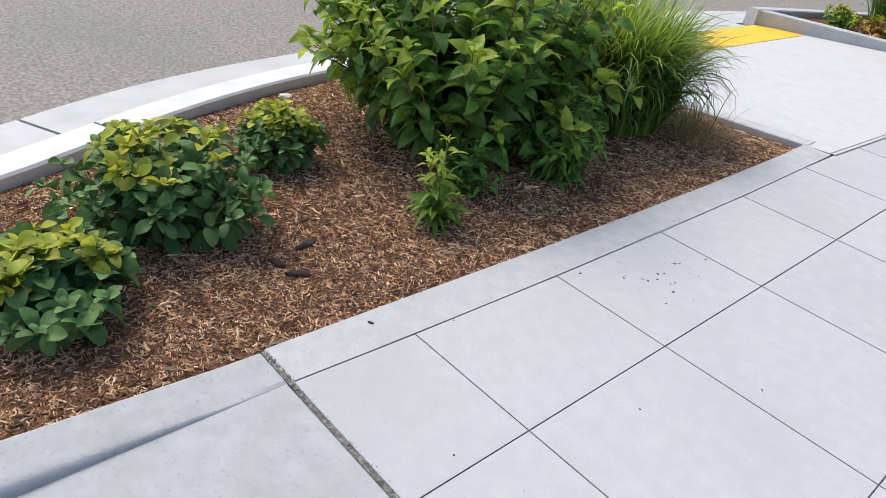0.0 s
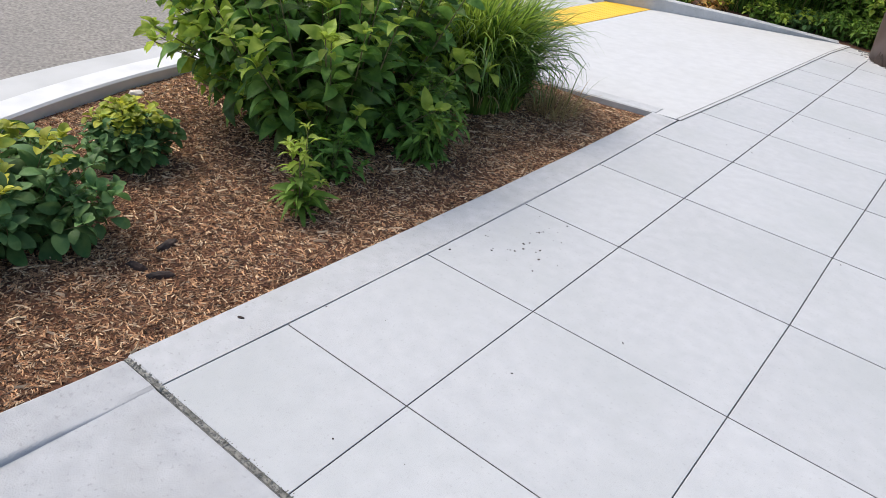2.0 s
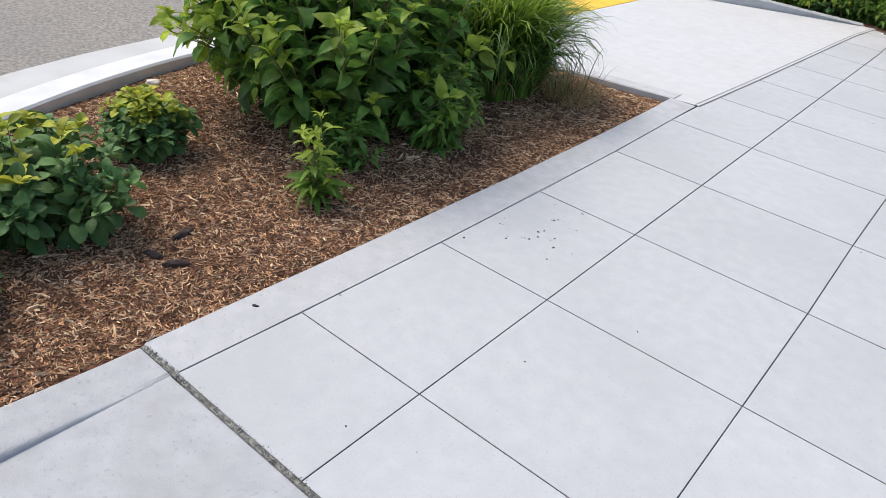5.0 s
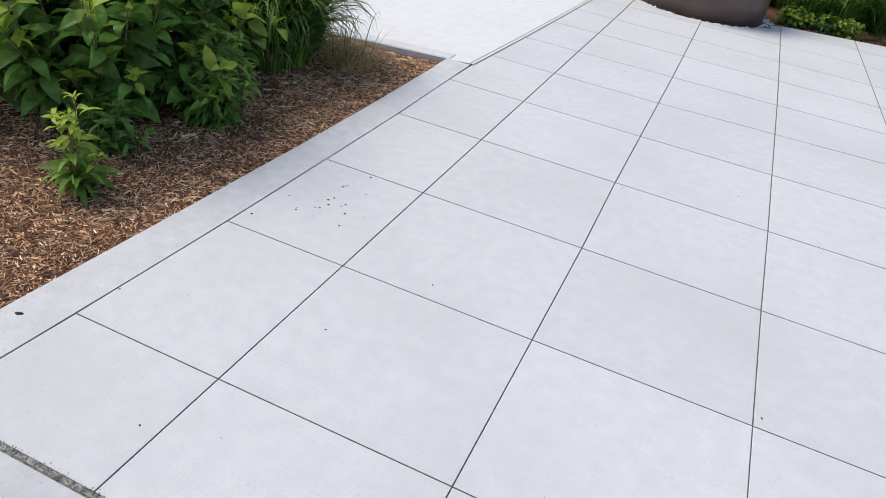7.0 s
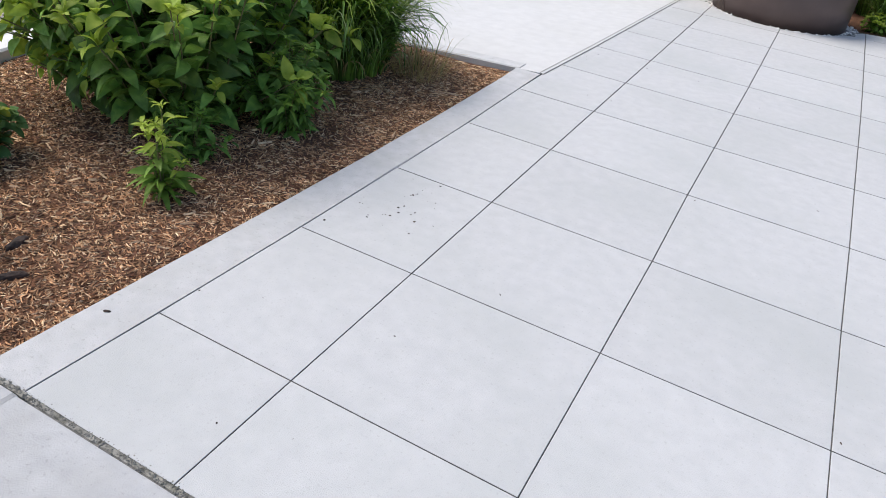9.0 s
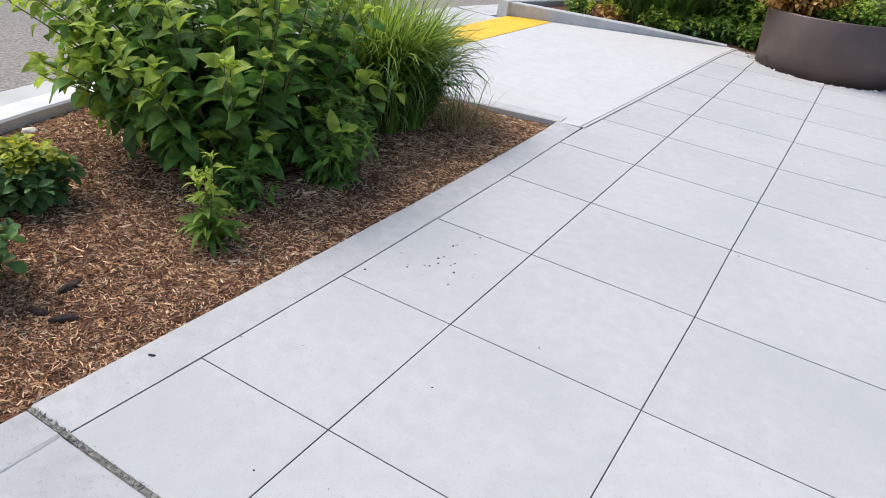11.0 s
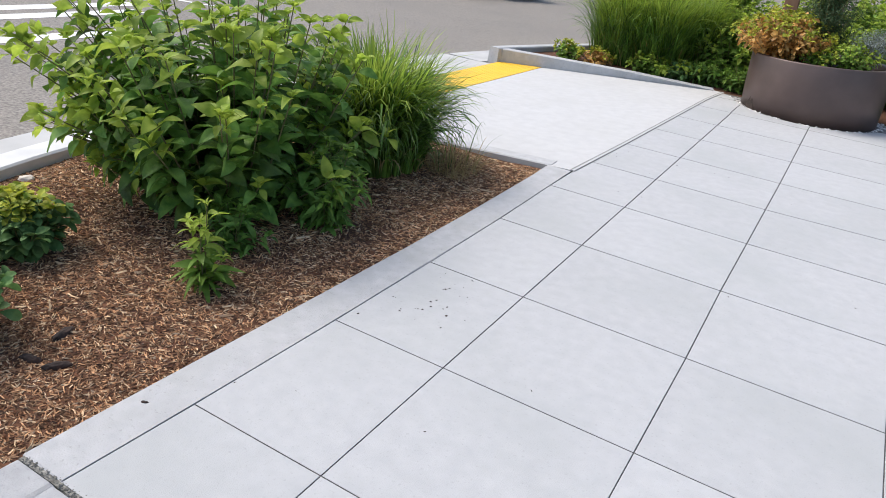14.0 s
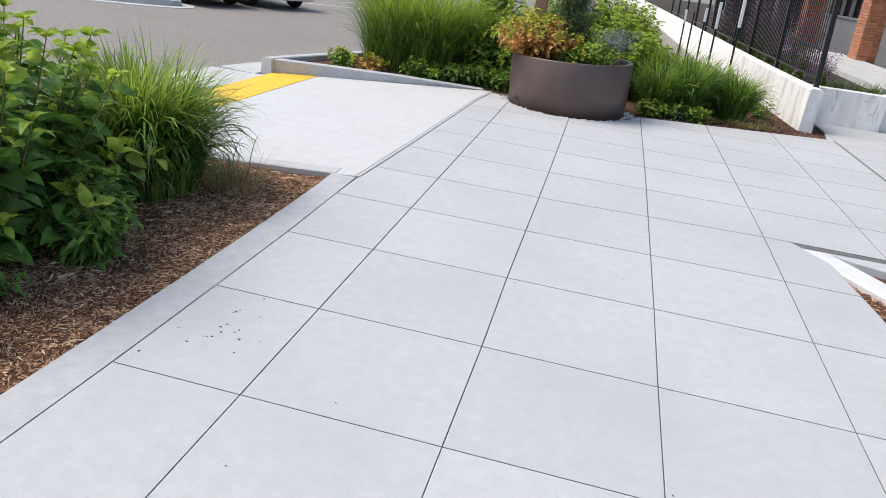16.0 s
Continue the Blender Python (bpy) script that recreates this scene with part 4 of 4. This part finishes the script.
chips("wood_chips", 4200, BARK_DARK, on_far, 0.055, far_bed)
chips("pale_wood_chips", 500, CHIP, on_far, 0.045, far_bed)

# timber stake behind the planter
ob = thing("timber_stake", "weathered brown timber stake behind the planter", "stake", 0.63, 9.85, -0.03)
part("post", boxed(-0.09, 0.09, -0.05, 0.05, 0, 1.9, 0.006), TIMBER, ob)

# ---- retaining wall and fence ----
WALL_H = 0.64
wall_line = smooth_line([(4.80, 10.62), (4.62, 13.4), (4.45, 17.5), (4.30, 22.0), (3.75, 36.0), (3.0, 54.0), (1.5, 80)], 1.0)
wall = structure(new("wall_west"), "pale cast concrete retaining wall catching the sun", "wall")
part("wall_length", swept([(p[0], p[1]) for p in wall_line], [(0.0, -0.3), (0.0, WALL_H - 0.02), (-0.02, WALL_H), (-0.18, WALL_H), (-0.20, WALL_H - 0.02), (-0.20, -0.3)]), WALLC, wall)
front = structure(new("wall_south"), "low shaded cast concrete wall with dark stains", "wall")
xs = [5.005, 6.3, 7.9, 9.5, 12.0]
for x0, x1 in zip(xs, xs[1:]):
    part("wall_length", boxed(x0 + 0.004, x1 - 0.004, 11.78 + (x0 - 5) * 0.12, 12.03 + (x0 - 5) * 0.12, -0.3, 0.58, 0.012), WALLC, front)
# small round form-tie holes in the front wall: discs with shade painted dark
for k, (x, z) in enumerate(((5.35, 0.18), (5.35, 0.46), (5.95, 0.18), (5.95, 0.46), (6.65, 0.18), (6.65, 0.46), (7.4, 0.18), (7.4, 0.46))):
    w = part("tie_hole_disc", turned([(0.001, 0.0), (0.007, 0.0), (0.009, 0.003), (0.009, 0.006)], 12), JOINT, front)
    w.matrix_basis = pose(x, 11.774 + (xs[0 if x < 6.3 else 1] - 5) * 0.12, z, -90, 0, 0)
terrace = structure(raw("terrace", [(4.95, 11.85, 0.50), (30, 15, 0.50), (30, 90, 0.50), (1.4, 90, 0.50), (3.2, 54, 0.50), (3.95, 36, 0.50), (4.5, 22, 0.50)], [tuple(range(7))], POTSOIL), "raised planted ground behind the wall", "ground")
walkway = structure(part("terrace_walk", boxed(6.5, 8.2, 12.9, 22.5, 0.3, 0.62, 0.02), GUTTER), "pale grey concrete walk in front of the building", "pavement")

fence = thing("metal_fence", "black steel picket fence on top of the wall", "fence", 4.95, 10.9, WALL_H)
fence.rotation_euler = (0, radians(-3), 0)
fl = [(p[0] - 4.95, p[1] - 10.9) for p in smooth_line([(4.95, 11.0), (4.84, 13.9), (4.72, 17.5), (4.58, 22.0), (4.0, 36.0)], 0.125)]
for i, (x, y) in enumerate(fl):
    if i % 22 == 0:
        part("post", boxed(x - 0.036, x + 0.036, y - 0.036, y + 0.036, -0.02, 1.45, 0.004), BLACK, fence)
    elif i < 100:
        part("picket", boxed(x - 0.007, x + 0.007, y - 0.007, y + 0.007, 0.13, 1.4), BLACK, fence)
for z in (0.12, 1.36):
    part("rail", swept(fl[::3], [(-0.018, z), (-0.018, z + 0.03), (0.018, z + 0.03), (0.018, z), (-0.018, z)]), BLACK, fence)

for k, (x, y, h, low) in enumerate(((3.82, 12.2, 1.98, 1.33), (3.60, 13.5, 1.66, 1.2), (3.52, 15.0, 1.5, 1.25), (3.37, 16.0, 1.38, 0), (3.24, 16.5, 1.38, 1.1))):
    ob = thing("plant_stake", "thin dark stake with a white upper sleeve in the bed" if low else "thin dark stake standing in the bed", "stake", x, y, -0.03, group="stakes along the wall")
    ob.rotation_euler = (0, radians(-2), 0)
    part("rod", boxed(-0.016, 0.016, -0.016, 0.016, 0, h, 0.003), BLACK, ob)
    if low:
        part("sleeve", boxed(-0.026, 0.026, -0.022, 0.022, low, h + 0.02, 0.004), WHITEP, ob, "white sleeve")

for k in range(26):
    rng = np.random.default_rng(200 + k)
    y = 12.15 + k * 0.5
    x = float(np.interp(y, [10.6, 13.4, 17.5, 22], [5.36, 5.2, 5.05, 4.95])) + rng.uniform(-0.18, 0.15)
    ob = thing("flowering_perennial", "slender perennial with purple flower spikes by the fence", "plant", x, y, 0.49, group="perennials along the fence")
    shrub(ob, [stem_line((0, 0, 0), rng.uniform(0, 6.3), rng.uniform(0.3, 1.0) * (1.5 if k in (3, 4, 8, 9, 10, 11, 15, 16, 17, 20, 21) else 0.8), rng.uniform(0.05, 0.3), 1.2, 5) for _ in range(24)], 0.05, NARROW, LEAF, PURPLE, rng, 0.9, 0.05, 5, stem_r=0.003, young_from=0.6)
for k in range(7):
    ob = thing("ornamental_grass", "low blue-green grass tuft behind the front wall", "grass clump", 5.35 + k * 0.3, 12.25 + k * 0.06, 0.49, group="tufts behind the wall")
    grass(ob, 130, 0.30, 0.12, 0.6, np.random.default_rng(230 + k), BLADE if k < 4 else LAVENDER, 0.05, 0.008)

# ---- brick building ----
house = thing("brick_building", "building with brick piers, grey panels and dark glazing", "building", 8.0, 0, 0.5)
house.rotation_euler = (0, radians(-2), 0)
part("wall", boxed(0.55, 12, 10, 62, 0, 8), PANEL, house)
PIER = [13.9, 20.2, 27.2, 32.6, 37.6, 43.7, 49.8, 55.9]
brick_mesh = bpy.data.meshes.new("brick")
bm = boxed(-0.127, 0.127, -0.055, 0.055, 0, 0.062, 0.004)
bm.to_mesh(brick_mesh)
bm.free()
for y in PIER:
    pier = part("pier", boxed(0.01, 0.56, y + 0.01, y + 0.79, 0, 8), MORTAR, house)
    if y not in (20.2, 27.2):
        pier.data.materials[0] = PANEL
        continue
    for c in range(34):
        off = 0.066 if c % 2 else 0.0
        for k in range(3):
            ob = shared("brick", brick_mesh, BRICK, pier)
            ob.matrix_basis = pose(0.045, y + 0.135 + k * 0.265 - off * (k > 0) * 0.3, 0.12 + c * 0.075, 0, 0, 90)
        for k in range(2):
            ob = shared("brick", brick_mesh, BRICK, pier)
            ob.matrix_basis = pose(0.15 + k * 0.265 + off * 0.5, y + 0.045, 0.12 + c * 0.075)
for i, y in enumerate(PIER[:-1]):
    low = 1.05 if i < 2 else 0.15
    part("panel", boxed(0.40, 0.56, y + 0.8, y + 6.1, 0, low, 0.006), PANEL, house)
    w = part("window", boxed(0.36, 0.56, y + 0.8, y + 6.1, low, low + 0.06), PANEL if i > 1 else RIM, house)
    for k in range(5):
        part("pane", boxed(0.48, 0.54, y + 0.88 + k * 1.05, y + 1.82 + k * 1.05, low + 0.06, 4.2), GLASS, w)
        part("mullion", boxed(0.40, 0.55, y + 0.80 + k * 1.05, y + 0.88 + k * 1.05, low + 0.06, 4.2), BLACK, w)
    part("spandrel", boxed(0.38, 0.56, y + 0.8, y + 6.1, 4.2, 4.9, 0.01), PANEL, house)

# ---- cars, far kerb island and road markings ----
def car(name, label, paint, x, y, rz):
    ob = thing(name, label, "car", x, y, ROAD_Z, rz)
    bm = bmesh.new()
    side = [(-2.2, 0.32), (-2.25, 0.62), (-2.1, 0.85), (-1.55, 0.92), (-0.75, 1.38), (0.75, 1.42), (1.45, 1.0), (2.15, 0.84), (2.28, 0.6), (2.22, 0.30), (1.85, 0.22), (-1.8, 0.22)]
    a = [bm.verts.new((px, -0.88 + (0.16 if pz > 1.1 else 0), pz)) for px, pz in side]
    b = [bm.verts.new((px, 0.88 - (0.16 if pz > 1.1 else 0), pz)) for px, pz in side]
    bm.faces.new(a[::-1])
    bm.faces.new(b)
    for i in range(len(side)):
        j = (i + 1) % len(side)
        bm.faces.new((a[i], a[j], b[j], b[i]))
    bmesh.ops.recalc_face_normals(bm, faces=bm.faces)
    bmesh.ops.bevel(bm, geom=bm.edges[:], offset=0.05, segments=2, affect="EDGES")
    part("body", bm, paint, ob)
    for s in (-1, 1):
        part("side_window", boxed(-0.95, 0.95, s * 0.80 - 0.03, s * 0.80 + 0.03, 1.0, 1.3, 0.02), GLASS, ob)
        part("headlight", boxed(2.12, 2.27, s * 0.62 - 0.16, s * 0.62 + 0.16, 0.62, 0.74, 0.02), WHITEP, ob)
    part("bumper", boxed(2.1, 2.32, -0.8, 0.8, 0.26, 0.5, 0.04), paint, ob)
    for wx in (-1.38, 1.42):
        for s in (-1, 1):
            w = part("wheel", turned([(0.22, -0.11), (0.30, -0.11), (0.33, -0.07), (0.33, 0.07), (0.30, 0.11), (0.22, 0.11)], 28), TYRE, ob)
            w.matrix_basis = pose(wx, s * 0.82, 0.33, 90, 0, 0)
            part("rim", turned([(0.001, -0.10), (0.05, -0.115), (0.07, -0.085), (0.19, -0.085), (0.225, -0.105), (0.225, 0.105), (0.19, 0.085), (0.07, 0.085), (0.05, 0.115), (0.001, 0.10)], 20), RIM, w)
    return ob


car("parked_car", "black car parked across the road", CAR_BLACK, -10.4, 17.55, -25)
car("parked_car", "white car parked across the road", CAR_WHITE, -9.35, 19.45, -25)
car("parked_car", "blue car parked beyond the planting", CAR_BLUE, -6.6, 43.0, 20)

isl = structure(new("kerb_island"), "pale concrete kerb island in the car park", "kerb")
nose = smooth_line([(-16.5, 11.4), (-12.6, 12.9), (-10.3, 13.95), (-9.1, 14.75), (-8.75, 15.3), (-9.3, 15.7), (-11, 15.3), (-16.5, 13.4)], 0.3)
part("gutter_length", swept(nose, [(-0.3, ROAD_Z), (-0.3, ROAD_Z + 0.012), (0.02, ROAD_Z + 0.02), (0.02, ROAD_Z)]), GUTTER, isl)
part("kerb_length", swept(nose, [(0.0, ROAD_Z), (0.02, ROAD_Z + 0.14), (0.04, ROAD_Z + 0.15), (0.18, ROAD_Z + 0.15), (0.2, ROAD_Z)]), KERB, isl)
c = [(p[0] * 0.985 - 0.19, p[1] * 0.99 + 0.15, ROAD_Z + 0.13) for p in nose]
raw("island_top", c, [tuple(range(len(c)))], RAMP, isl)

marks = structure(new("road_markings"), "worn white painted crosswalk and parking lines", "road marking")


def stripe(x0, y0, x1, y1, w):
    d = np.array([x1 - x0, y1 - y0])
    n = np.array([-d[1], d[0]]) / np.linalg.norm(d) * w / 2
    p = [(x0 + n[0], y0 + n[1]), (x0 - n[0], y0 - n[1]), (x1 - n[0], y1 - n[1]), (x1 + n[0], y1 + n[1])]
    raw("stripe", [(*q, ROAD_Z + 0.004) for q in p], [(0, 1, 2, 3)], PAINT, marks)


for x, y in ((-7.02, 5.5), (-8.38, 6.4), (-9.02, 6.95), (-10.06, 6.3), (-10.72, 6.2)):
    stripe(x - 0.1, y - 3.0, x, y, 0.36)
stripe(-11.5, 7.3, -8.3, 8.12, 0.12)
for k in range(5):
    stripe(-8.2 + k * 0.3, 21.5 + k * 2.6, -4.5 + k * 0.3, 24.0 + k * 2.6, 0.12)

# the small sunken bed on the other side of the walk
side_bed = structure(raw("side_bed", [(3.5, 4.48, -0.07), (3.3, 3.0, -0.07), (3.6, -12, -0.07), (7.1, -12, -0.07), (7.1, 4.5, -0.07)], [(0, 1, 2, 3, 4)], SOIL), "small mulched bed beside the pavement", "ground")
line = [(3.555, 4.50), (3.65, 4.34), (3.76, 4.17), (3.99, 3.77), (4.4, 3.1), (5.0, 2.2)]
sk = structure(part("side_kerb", swept(line, [(-0.02, -0.2), (-0.02, -0.03), (0.0, -0.012), (0.20, -0.012), (0.22, -0.03), (0.22, -0.2)]), STREET_KERB), "pale narrow concrete kerb of the side bed", "kerb")
v, f = prism([(3.62, 4.545), (3.80, 4.47), (3.98, 4.36), (4.17, 4.29), (5.4, 4.1), (7.1, 4.0), (7.1, 4.60), (4.25, 4.575)], -0.12, -0.01, 0.004)
structure(raw("side_strip", v, f, CONCRETE), "narrow concrete strip beside the side bed", "pavement")


def on_side(rng):
    y = rng.uniform(-6.0, 4.1)
    return rng.uniform(bed_right(y) + 0.03, 5.2), y, -0.065


chips("wood_chips", 12000, CHIP, on_side, 0.04, side_bed)
